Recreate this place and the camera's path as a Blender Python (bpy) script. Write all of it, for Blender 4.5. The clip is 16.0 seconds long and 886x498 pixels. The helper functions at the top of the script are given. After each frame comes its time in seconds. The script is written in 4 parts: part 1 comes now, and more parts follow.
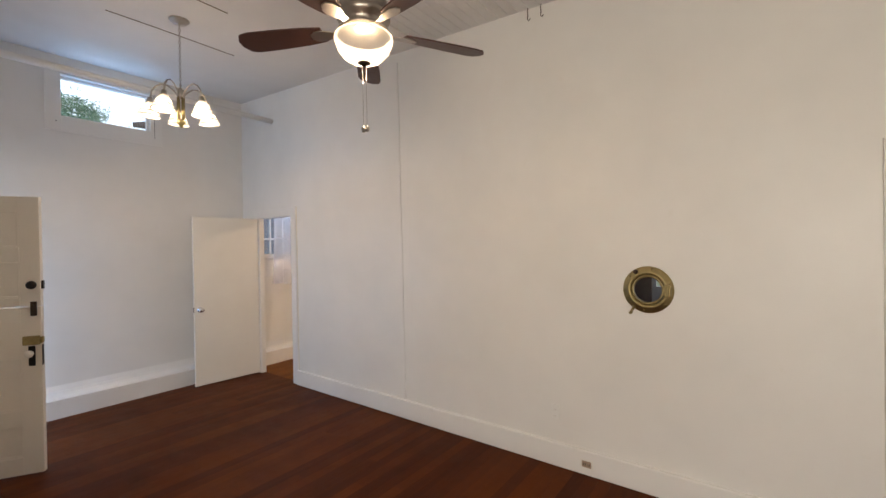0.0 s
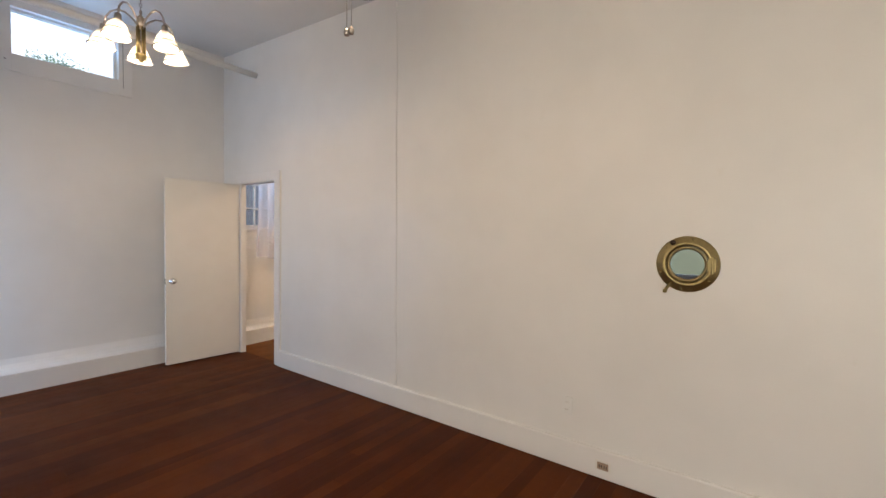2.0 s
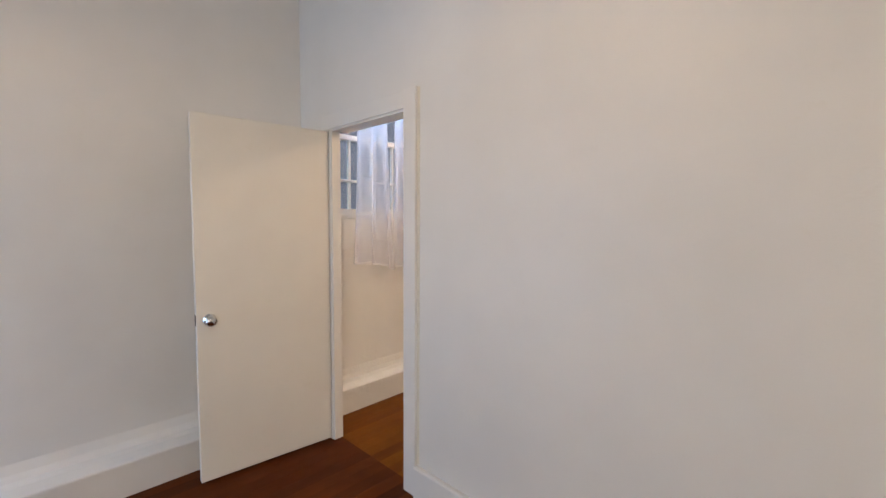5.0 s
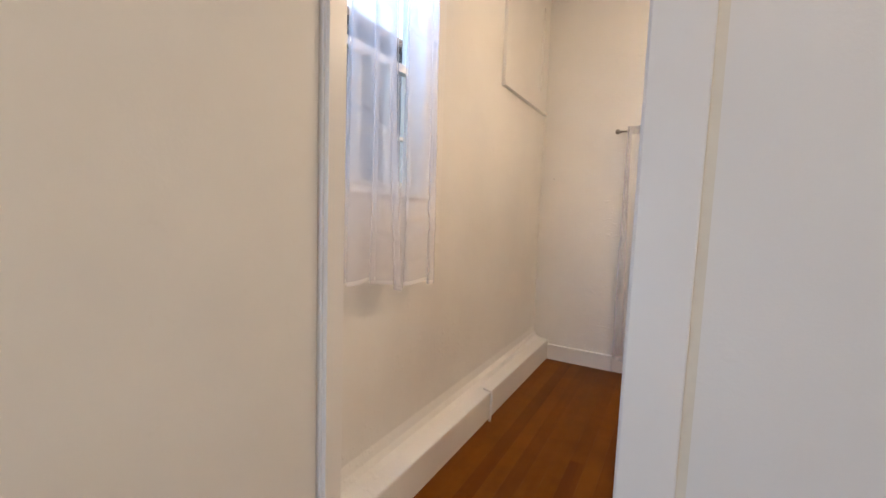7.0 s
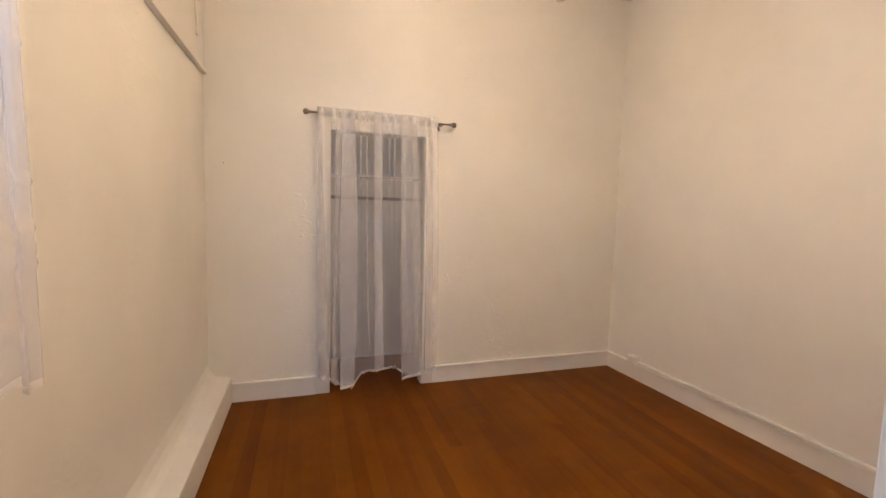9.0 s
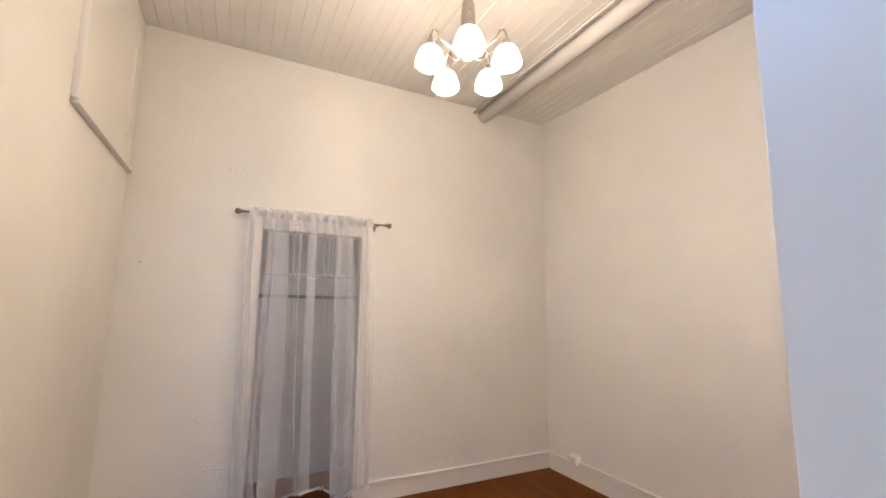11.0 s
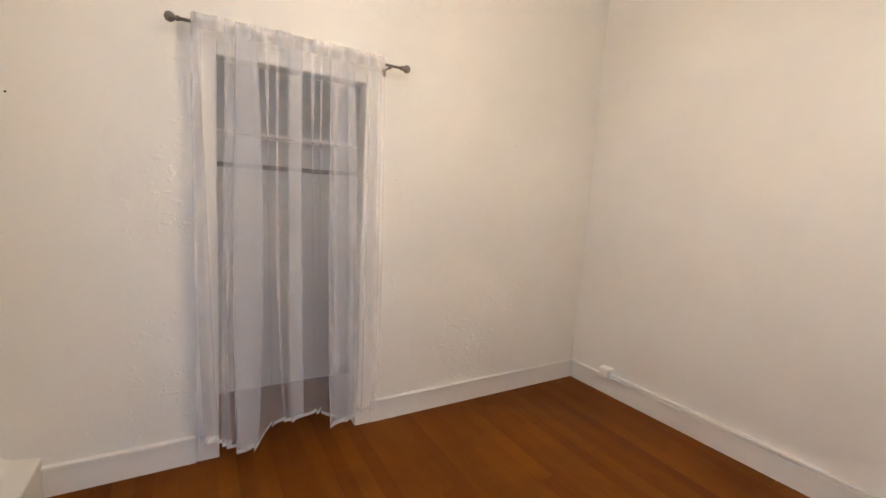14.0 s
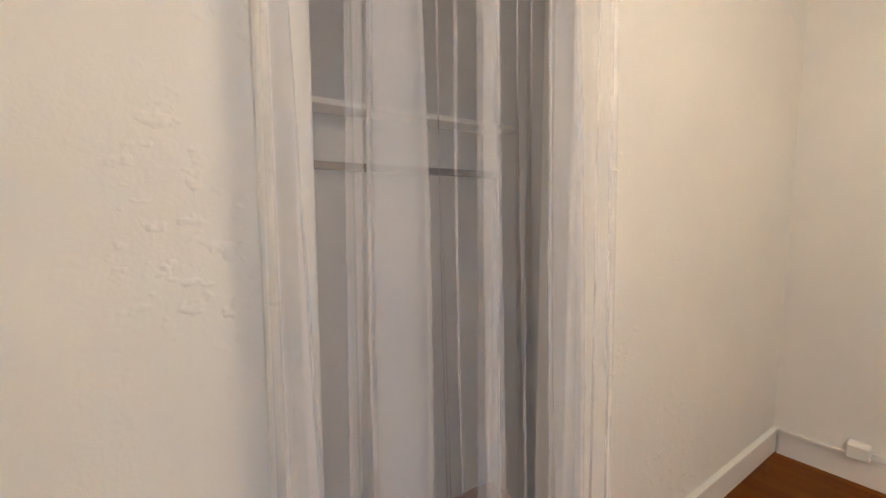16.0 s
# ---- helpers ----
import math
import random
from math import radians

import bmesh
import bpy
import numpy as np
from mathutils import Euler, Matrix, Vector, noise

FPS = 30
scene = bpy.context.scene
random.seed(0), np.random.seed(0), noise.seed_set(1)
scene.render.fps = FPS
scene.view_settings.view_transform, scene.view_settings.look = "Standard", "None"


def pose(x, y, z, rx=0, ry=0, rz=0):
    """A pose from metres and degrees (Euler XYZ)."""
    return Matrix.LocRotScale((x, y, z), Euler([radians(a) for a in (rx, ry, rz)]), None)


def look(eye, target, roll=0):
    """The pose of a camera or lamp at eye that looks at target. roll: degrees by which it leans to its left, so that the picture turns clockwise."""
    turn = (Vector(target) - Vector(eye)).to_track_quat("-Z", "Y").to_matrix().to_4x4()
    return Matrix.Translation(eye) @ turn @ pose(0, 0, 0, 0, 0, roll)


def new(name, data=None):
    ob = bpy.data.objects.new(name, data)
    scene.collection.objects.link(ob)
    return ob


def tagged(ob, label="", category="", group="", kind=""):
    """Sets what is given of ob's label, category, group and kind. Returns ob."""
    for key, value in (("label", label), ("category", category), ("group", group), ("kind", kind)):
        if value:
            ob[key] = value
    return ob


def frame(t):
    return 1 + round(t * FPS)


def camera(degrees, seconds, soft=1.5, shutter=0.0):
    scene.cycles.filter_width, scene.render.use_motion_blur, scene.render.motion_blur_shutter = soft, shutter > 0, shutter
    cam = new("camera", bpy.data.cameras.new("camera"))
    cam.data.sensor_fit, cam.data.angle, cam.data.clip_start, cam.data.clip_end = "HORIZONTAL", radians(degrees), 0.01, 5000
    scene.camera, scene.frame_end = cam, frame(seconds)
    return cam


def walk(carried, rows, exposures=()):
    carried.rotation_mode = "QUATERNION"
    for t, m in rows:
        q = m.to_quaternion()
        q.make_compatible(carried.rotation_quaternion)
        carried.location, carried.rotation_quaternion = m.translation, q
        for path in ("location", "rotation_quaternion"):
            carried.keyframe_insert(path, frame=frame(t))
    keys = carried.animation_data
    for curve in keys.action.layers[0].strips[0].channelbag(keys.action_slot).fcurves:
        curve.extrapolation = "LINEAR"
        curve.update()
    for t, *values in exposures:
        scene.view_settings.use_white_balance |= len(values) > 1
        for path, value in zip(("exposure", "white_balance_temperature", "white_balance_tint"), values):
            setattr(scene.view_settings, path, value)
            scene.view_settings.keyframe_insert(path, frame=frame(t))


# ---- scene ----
cam = camera(93.1, 16.0)
PATH = [
    (0, (5.606, -2.972, 1.632), (4.411, -1.368, 1.615), -0.9),
    (0.5, (5.597, -2.935, 1.631), (4.462, -1.288, 1.599), -0.9),
    (1, (5.526, -2.878, 1.627), (4.473, -1.18, 1.556), -1.6),
    (1.5, (5.434, -2.78, 1.564), (4.399, -1.07, 1.488), -1.5),
    (2, (5.319, -2.62, 1.468), (4.137, -1.008, 1.396), 0.9),
    (2.5, (5.051, -2.445, 1.441), (3.776, -0.908, 1.342), 0.2),
    (3, (4.661, -2.221, 1.449), (3.351, -0.71, 1.428), 0.4),
    (3.5, (4.217, -2.005, 1.453), (2.791, -0.605, 1.381), 1.5),
    (4, (3.755, -1.831, 1.465), (2.323, -0.438, 1.367), 0.4),
    (4.2, (3.568, -1.728, 1.472), (2.086, -0.39, 1.36), 0.6),
    (6.3, (1.673, -1.075, 1.43), (0.55, 0.57, 1.244), 0.6),
    (6.6, (1.46, -0.946, 1.44), (0.375, 0.724, 1.257), 1.1),
    (7, (1.195, -0.788, 1.412), (0.212, 0.944, 1.231), 2.0),
    (7.5, (0.915, -0.593, 1.429), (0.26, 1.287, 1.234), 1.0),
    (8, (0.75, -0.363, 1.434), (0.477, 1.61, 1.251), 1.7),
    (8.5, (0.676, -0.197, 1.406), (0.967, 1.776, 1.262), 1.4),
    (9, (0.681, -0.099, 1.444), (1.289, 1.799, 1.272), 1.6),
    (9.5, (0.666, -0.092, 1.452), (1.485, 1.732, 1.38), 1.6),
    (9.7, (0.663, -0.099, 1.458), (1.523, 1.706, 1.504), 1.6),
    (10.2, (0.667, -0.1, 1.468), (1.53, 1.70, 1.72), 1.4),
    (10.75, (0.677, -0.102, 1.48), (1.55, 1.69, 1.80), 1.0),
    (11.3, (0.687, -0.105, 1.492), (1.575, 1.683, 1.65), 0.5),
    (11.8, (0.695, -0.107, 1.5), (1.596, 1.675, 1.386), 0.2),
    (12, (0.693, -0.087, 1.487), (1.595, 1.682, 1.245), 0.7),
    (12.5, (0.723, -0.028, 1.493), (1.595, 1.724, 1.138), 1.5),
    (13, (0.729, 0.15, 1.455), (1.559, 1.944, 1.149), 1.2),
    (13.5, (0.707, 0.475, 1.446), (1.661, 2.217, 1.209), 1.2),
    (14, (0.75, 0.856, 1.456), (1.759, 2.564, 1.198), 3.5),
    (14.5, (0.688, 1.254, 1.406), (1.703, 2.952, 1.115), 1.6),
    (15, (0.64, 1.672, 1.399), (1.637, 3.383, 1.121), 1.5),
    (15.5, (0.616, 2.038, 1.402), (1.586, 3.772, 1.176), 2.3),
    (16, (0.578, 2.383, 1.412), (1.721, 4.012, 1.213), -0.1),
]
walk(cam, [(t, look(eye, target, roll)) for t, eye, target, roll in PATH],
     exposures=[(0, 0.84, 6350, 12), (1.5, 0.86, 6350, 12), (4.2, 0.90, 6350, 12), (6.3, 0.92, 6150, 11), (7.2, 0.85, 6300, 11), (8.0, 0.88, 6950, 12), (9.0, 0.95, 6750, 12), (9.7, 1.05, 6150, 11), (12.0, 1.10, 5800, 8), (14.0, 1.15, 5850, 7), (15.0, 1.15, 5950, 6), (16, 1.14, 6050, 5)])

# ---- world and daylight ----
world = bpy.data.worlds.new("sky")
scene.world = world
world.use_nodes = True
wn = world.node_tree.nodes
sky = wn.new("ShaderNodeTexSky")
sky.sky_type = "NISHITA"
sky.sun_disc = False
sky.sun_elevation = radians(50)
sky.dust_density = 5.0
sky.sun_rotation = radians(90)
world.node_tree.links.new(sky.outputs[0], wn["Background"].inputs[0])
wn["Background"].inputs[1].default_value = 0.15
sun_data = bpy.data.lights.new("sun", "SUN")
sun_data.energy, sun_data.angle, sun_data.color = 2.0, radians(4), (1.0, 0.93, 0.84)
sun = new("sun", sun_data)
sun.matrix_world = look((0, 0, 0), (-0.64, 0.0, -0.77))

WARM = (1.0, 0.74, 0.50)
BULB_ROOM1, BULB_FAN, BULB_ROOM2 = 3.2, 7.5, 11.4   # watts of each bulb


def bulb(x, y, z, watts, size):
    d = bpy.data.lights.new("bulb", "POINT")
    d.energy, d.color, d.shadow_soft_size = watts, WARM, size
    new("bulb", d).location = (x, y, z)


def daylight(name, at, target, wide, high, watts, color=(0.42, 0.64, 1.0)):
    """The sky's light in a window or door opening; also the added south fill."""
    d = bpy.data.lights.new(name, "AREA")
    d.shape, d.size, d.size_y, d.energy, d.color = "RECTANGLE", wide, high, watts, color
    new(name, d).matrix_world = look(at, target)


daylight("sky_light_window", (-0.03, 0.64, 2.57), (1.0, 0.6, 1.60), 0.74, 0.22, 6.0, (0.38, 0.6, 1.0))
daylight("sky_light_high_window", (-0.02, -1.47, 3.19), (0.7, -1.47, 3.75), 0.72, 0.34, 1.5, (0.35, 0.6, 1.0))
daylight("sky_light_front_door", (0.50, -3.16, 1.05), (1.6, 0.0, 1.3), 0.84, 1.95, 11.0)
# lights the back room through an added window out of view
daylight("sky_light_back_room", (6.41, 4.16, 1.6), (6.5, 0.0, 1.2), 0.72, 1.3, 7.0)
# warm fill added in an unseen south opening to brighten the partition's right half
daylight("south_fill_light", (6.45, -4.86, 1.55), (5.8, 0.0, 1.5), 1.8, 1.4, 45.0, (1.0, 0.9, 0.76))


# ---- materials ----
def links(m):
    m.use_nodes = True
    return m.node_tree.nodes, m.node_tree.links, m.node_tree.nodes["Principled BSDF"]


def tint(n, l, a, b, fac):
    mix = n.new("ShaderNodeMix")
    mix.data_type = "RGBA"
    mix.inputs[6].default_value = (*a, 1)
    mix.inputs[7].default_value = (*b, 1)
    l.new(fac, mix.inputs[0])
    return mix.outputs[2]


def noise_at(n, l, vec, scale, detail=4, rough=0.6):
    t = n.new("ShaderNodeTexNoise")
    t.inputs["Scale"].default_value, t.inputs["Detail"].default_value, t.inputs["Roughness"].default_value = scale, detail, rough
    if vec:
        l.new(vec, t.inputs["Vector"])
    return t.outputs["Fac"]


def ramp(n, l, fac, lo, hi):
    r = n.new("ShaderNodeMapRange")
    r.inputs[1].default_value, r.inputs[2].default_value = lo, hi
    l.new(fac, r.inputs[0])
    return r.outputs[0]


def add_bump(n, l, bsdf, height, strength, distance, under=None):
    b = n.new("ShaderNodeBump")
    b.inputs["Strength"].default_value, b.inputs["Distance"].default_value = strength, distance
    l.new(height, b.inputs["Height"])
    if under:
        l.new(under, b.inputs["Normal"])
    l.new(b.outputs[0], bsdf.inputs["Normal"])
    return b.outputs[0]


def position(n):
    return n.new("ShaderNodeNewGeometry").outputs["Position"]


def paint(name, color, dirt, rough=0.55, coarse=0.25, fine=0.25, patches=0.0, sheen=0.35):
    """Brushed or rolled paint over plaster or wood: slow tone drift, small stains, roller grain; patches: rough trowelled areas."""
    m = bpy.data.materials.new(name)
    n, l, b = links(m)
    p = position(n)
    drift = noise_at(n, l, p, 1.3, 3)
    stain = ramp(n, l, noise_at(n, l, p, 9.0, 5, 0.7), 0.62, 0.8)
    base = tint(n, l, color, tuple(c * 0.93 for c in color), ramp(n, l, drift, 0.35, 0.7))
    mix = n.new("ShaderNodeMix")
    mix.data_type = "RGBA"
    l.new(base, mix.inputs[6])
    mix.inputs[7].default_value = (*dirt, 1)
    half = n.new("ShaderNodeMath")
    half.operation = "MULTIPLY"
    half.inputs[1].default_value = 0.35
    l.new(stain, half.inputs[0])
    l.new(half.outputs[0], mix.inputs[0])
    l.new(mix.outputs[2], b.inputs["Base Color"])
    b.inputs["Roughness"].default_value = rough
    b.inputs["Specular IOR Level"].default_value = sheen
    under = add_bump(n, l, b, noise_at(n, l, p, 5.0, 4), coarse, 0.02)
    under = add_bump(n, l, b, noise_at(n, l, p, 150.0, 3), fine, 0.002, under)
    if patches:
        where = ramp(n, l, noise_at(n, l, p, 2.3, 2), 0.52, 0.66)
        wide = n.new("ShaderNodeVectorMath")
        wide.operation = "MULTIPLY"
        wide.inputs[1].default_value = (1.0, 1.0, 1.25)
        l.new(p, wide.inputs[0])
        flecks = ramp(n, l, noise_at(n, l, wide.outputs[0], 24.0, 2, 0.5), 0.56, 0.70)
        mul = n.new("ShaderNodeMath")
        mul.operation = "MULTIPLY"
        l.new(where, mul.inputs[0])
        l.new(flecks, mul.inputs[1])
        add_bump(n, l, b, mul.outputs[0], patches, 0.009, under)
    return m


def plain(name, color, rough=0.5, metal=0.0, vary=0.1, scale=30.0, bump=0.1):
    m = bpy.data.materials.new(name)
    n, l, b = links(m)
    tc = n.new("ShaderNodeTexCoord").outputs["Object"]
    f = noise_at(n, l, tc, scale, 4)
    l.new(tint(n, l, tuple(c * (1 - vary) for c in color), tuple(min(1, c * (1 + vary)) for c in color), f), b.inputs["Base Color"])
    b.inputs["Metallic"].default_value = metal
    r = n.new("ShaderNodeMapRange")
    r.inputs[3].default_value, r.inputs[4].default_value = max(0.02, rough - 0.1), rough + 0.1
    l.new(f, r.inputs[0])
    l.new(r.outputs[0], b.inputs["Roughness"])
    if bump:
        add_bump(n, l, b, noise_at(n, l, tc, scale * 5, 3), bump, 0.002)
    return m


def boards(name, dark, mid, light, rough):
    """Varnished softwood boards running along y: a tone for each board, long grain, scuffs, worn gloss."""
    m = bpy.data.materials.new(name)
    n, l, b = links(m)
    info = n.new("ShaderNodeObjectInfo").outputs["Random"]
    p = position(n)
    shift = n.new("ShaderNodeVectorMath")
    shift.operation = "MULTIPLY_ADD"
    shift.inputs[1].default_value = (1, 0.045, 1)
    l.new(p, shift.inputs[0])
    off = n.new("ShaderNodeCombineXYZ")
    big = n.new("ShaderNodeMath")
    big.operation = "MULTIPLY"
    big.inputs[1].default_value = 37.0
    l.new(info, big.inputs[0])
    l.new(big.outputs[0], off.inputs[1])
    l.new(off.outputs[0], shift.inputs[2])
    grain = noise_at(n, l, shift.outputs[0], 34.0, 6, 0.65)
    streak = noise_at(n, l, shift.outputs[0], 11.0, 3, 0.5)
    both = n.new("ShaderNodeMath")
    both.operation = "MULTIPLY_ADD"
    both.inputs[1].default_value = 0.45
    l.new(grain, both.inputs[0])
    rest = n.new("ShaderNodeMath")
    rest.operation = "MULTIPLY"
    rest.inputs[1].default_value = 0.55
    l.new(streak, rest.inputs[0])
    l.new(rest.outputs[0], both.inputs[2])
    c1 = tint(n, l, dark, mid, ramp(n, l, both.outputs[0], 0.34, 0.66))
    mix = n.new("ShaderNodeMix")
    mix.data_type = "RGBA"
    l.new(c1, mix.inputs[6])
    mix.inputs[7].default_value = (*light, 1)
    tone = n.new("ShaderNodeMath")
    tone.operation = "MULTIPLY"
    tone.inputs[1].default_value = 0.58
    l.new(info, tone.inputs[0])
    l.new(tone.outputs[0], mix.inputs[0])
    wear = ramp(n, l, noise_at(n, l, p, 1.8, 5, 0.7), 0.4, 0.75)
    mix2 = n.new("ShaderNodeMix")
    mix2.data_type = "RGBA"
    l.new(mix.outputs[2], mix2.inputs[6])
    mix2.inputs[7].default_value = (*[c * 0.55 for c in dark], 1)
    w2 = n.new("ShaderNodeMath")
    w2.operation = "MULTIPLY"
    w2.inputs[1].default_value = 0.55
    l.new(wear, w2.inputs[0])
    l.new(w2.outputs[0], mix2.inputs[0])
    l.new(mix2.outputs[2], b.inputs["Base Color"])
    r = n.new("ShaderNodeMapRange")
    r.inputs[3].default_value, r.inputs[4].default_value = rough - 0.08, rough + 0.16
    l.new(noise_at(n, l, p, 6.0, 5, 0.7), r.inputs[0])
    l.new(r.outputs[0], b.inputs["Roughness"])
    b.inputs["Specular IOR Level"].default_value = 0.06
    under = add_bump(n, l, b, grain, 0.12, 0.002)
    add_bump(n, l, b, noise_at(n, l, p, 3.0, 3), 0.1, 0.02, under)
    return m


def glow(name, color, strength, rim, through_light=0.5):
    """Lit frosted glass: brighter in the middle, mottled like alabaster."""
    m = bpy.data.materials.new(name)
    n, l, b = links(m)
    tc = n.new("ShaderNodeTexCoord").outputs["Object"]
    f = ramp(n, l, noise_at(n, l, tc, 14.0, 4), 0.3, 0.75)
    col = tint(n, l, rim, color, f)
    l.new(col, b.inputs["Emission Color"])
    b.inputs["Emission Strength"].default_value = strength
    b.inputs["Base Color"].default_value = (0.8, 0.76, 0.68, 1)
    b.inputs["Roughness"].default_value = 0.3
    clear, mix = n.new("ShaderNodeBsdfTransparent"), n.new("ShaderNodeMixShader")
    mix.inputs[0].default_value = through_light
    l.new(b.outputs[0], mix.inputs[1])
    l.new(clear.outputs[0], mix.inputs[2])
    l.new(mix.outputs[0], n["Material Output"].inputs["Surface"])
    return m


def sheer(name, color, cover, vary=0.03, lets=0.25):
    """Thin woven voile: part open, part cloth that lets light through."""
    m = bpy.data.materials.new(name)
    m.use_nodes = True
    n, l = m.node_tree.nodes, m.node_tree.links
    n.remove(n["Principled BSDF"])
    out = n["Material Output"]
    tc = n.new("ShaderNodeTexCoord").outputs["Object"]
    cloth = n.new("ShaderNodeMixShader")
    cloth.inputs[0].default_value = lets
    d, t, o = n.new("ShaderNodeBsdfDiffuse"), n.new("ShaderNodeBsdfTranslucent"), n.new("ShaderNodeBsdfTransparent")
    for k in (d, t):
        l.new(tint(n, l, color, tuple(c * 0.92 for c in color), noise_at(n, l, tc, 7, 3)), k.inputs["Color"])
    l.new(d.outputs[0], cloth.inputs[1])
    l.new(t.outputs[0], cloth.inputs[2])
    mix = n.new("ShaderNodeMixShader")
    fac = n.new("ShaderNodeMapRange")
    fac.inputs[3].default_value, fac.inputs[4].default_value = cover - vary, cover + vary
    l.new(noise_at(n, l, tc, 11, 4), fac.inputs[0])
    l.new(fac.outputs[0], mix.inputs[0])
    l.new(o.outputs[0], mix.inputs[1])
    l.new(cloth.outputs[0], mix.inputs[2])
    l.new(mix.outputs[0], out.inputs["Surface"])
    return m


def glass(name, color=(1, 1, 1), rough=0.0):
    m = bpy.data.materials.new(name)
    n, l, b = links(m)
    b.inputs["Base Color"].default_value = (*color, 1)
    b.inputs["Transmission Weight"].default_value = 1.0
    b.inputs["Roughness"].default_value = rough
    b.inputs["IOR"].default_value = 1.45
    return m


M_WALL = paint("white_wall_paint", (0.80, 0.78, 0.74), (0.70, 0.66, 0.58), 0.4, 0.06, 0.16, 0.08, 0.42)
M_PLASTER = paint("rough_white_plaster", (0.80, 0.78, 0.73), (0.70, 0.65, 0.56), 0.6, 0.22, 0.35, 0.22)
M_TROWEL = paint("trowelled_white_plaster", (0.80, 0.78, 0.73), (0.70, 0.65, 0.56), 0.6, 0.2, 0.3, 0.36)
M_CEIL = paint("ceiling_paint", (0.74, 0.72, 0.69), (0.62, 0.58, 0.52), 0.7, 0.2, 0.3)
M_TRIM = paint("white_trim_gloss", (0.82, 0.80, 0.76), (0.68, 0.63, 0.54), 0.35, 0.1, 0.1)
M_DOOR = paint("cream_door_paint", (0.80, 0.77, 0.70), (0.68, 0.62, 0.52), 0.38, 0.12, 0.12)
M_FLOOR1 = boards("dark_red_floor_boards", (0.050, 0.0105, 0.0022), (0.082, 0.019, 0.0032), (0.155, 0.040, 0.0055), 0.4)
M_FLOOR2 = boards("amber_floor_boards", (0.11, 0.029, 0.0027), (0.17, 0.05, 0.004), (0.235, 0.08, 0.007), 0.36)
M_SUB = plain("subfloor_wood", (0.05, 0.025, 0.012), 0.8)
M_NICKEL = plain("brushed_nickel", (0.42, 0.38, 0.33), 0.32, 1.0, 0.08, 60)
M_CHROME = plain("polished_chrome", (0.72, 0.71, 0.70), 0.15, 1.0, 0.04, 40, 0.02)
M_ROD = plain("dark_nickel", (0.22, 0.19, 0.16), 0.35, 1.0, 0.1, 60)
M_BRASS = plain("aged_brass", (0.34, 0.275, 0.13), 0.42, 1.0, 0.35, 45, 0.25)
M_BRONZE = plain("dark_bronze", (0.06, 0.045, 0.035), 0.4, 1.0, 0.2, 40)
M_BLADE = plain("dark_walnut", (0.05, 0.018, 0.012), 0.45, 0.0, 0.35, 18)
M_BLACK = plain("black_iron", (0.015, 0.014, 0.014), 0.45, 0.6, 0.2, 40)
M_PLASTIC = plain("white_plastic", (0.78, 0.77, 0.73), 0.35, 0.0, 0.03, 20, 0.02)
M_BROWN = plain("brown_bakelite", (0.34, 0.24, 0.17), 0.45, 0.0, 0.3, 60)
M_CAULK = plain("yellowed_caulk", (0.74, 0.69, 0.58), 0.6, 0.0, 0.12, 14)
M_CRACK = plain("brown_crack", (0.22, 0.17, 0.12), 0.8, 0.0, 0.3, 12)
M_GLASS = glass("window_glass")
M_CLOTH = sheer("white_voile", (0.97, 0.97, 0.99), 0.222, 0.02)
M_DENSE = sheer("dense_white_voile", (0.92, 0.92, 0.97), 0.42, 0.03, 0.6)
M_HEM = sheer("white_voile_hem", (0.90, 0.90, 0.91), 0.6)
M_SEAM = sheer("white_voile_side_hem", (0.92, 0.91, 0.91), 0.42)
M_LAMP1 = glow("lit_chandelier_glass", (1.0, 0.86, 0.70), 0.3, (0.8, 0.6, 0.42))
M_BOWL = glow("lit_alabaster_glass", (1.0, 0.80, 0.52), 0.2, (0.72, 0.48, 0.24))
M_LAMP2 = glow("lit_opal_glass", (1.0, 0.82, 0.6), 4.0, (0.95, 0.72, 0.48))
# greyer than the room's paint: the closet's shade is put into the colour
M_GREY = paint("closet_shade_grey", (0.55, 0.54, 0.54), (0.46, 0.44, 0.42), 0.6)


# ---- mesh building ----
def part(name, bm, mat, parent=None, smooth=False, bevel=0.0):
    me = bpy.data.meshes.new(name)
    bmesh.ops.recalc_face_normals(bm, faces=bm.faces)
    bm.to_mesh(me)
    bm.free()
    me.materials.append(mat)
    if smooth:
        for f in me.polygons:
            f.use_smooth = True
    ob = new(name, me)
    if bevel:
        bv = ob.modifiers.new("edge", "BEVEL")
        bv.width, bv.segments, bv.limit_method = bevel, 2, "ANGLE"
    if parent:
        ob.parent = parent
    return ob


def root(name, label, category, m, group=""):
    ob = new(name)
    ob.empty_display_size = 0.1
    ob.matrix_world = m
    return tagged(ob, label, category, group)


def box(bm, x0, x1, y0, y1, z0, z1, m=None):
    vs = [bm.verts.new((x, y, z)) for z in (z0, z1) for x, y in ((x0, y0), (x1, y0), (x1, y1), (x0, y1))]
    if m:
        for v in vs:
            v.co = m @ v.co
    for f in ((3, 2, 1, 0), (4, 5, 6, 7), (0, 1, 5, 4), (1, 2, 6, 5), (2, 3, 7, 6), (3, 0, 4, 7)):
        bm.faces.new([vs[i] for i in f])
    return vs


def boxes(*items):
    bm = bmesh.new()
    for b in items:
        box(bm, *b)
    return bm


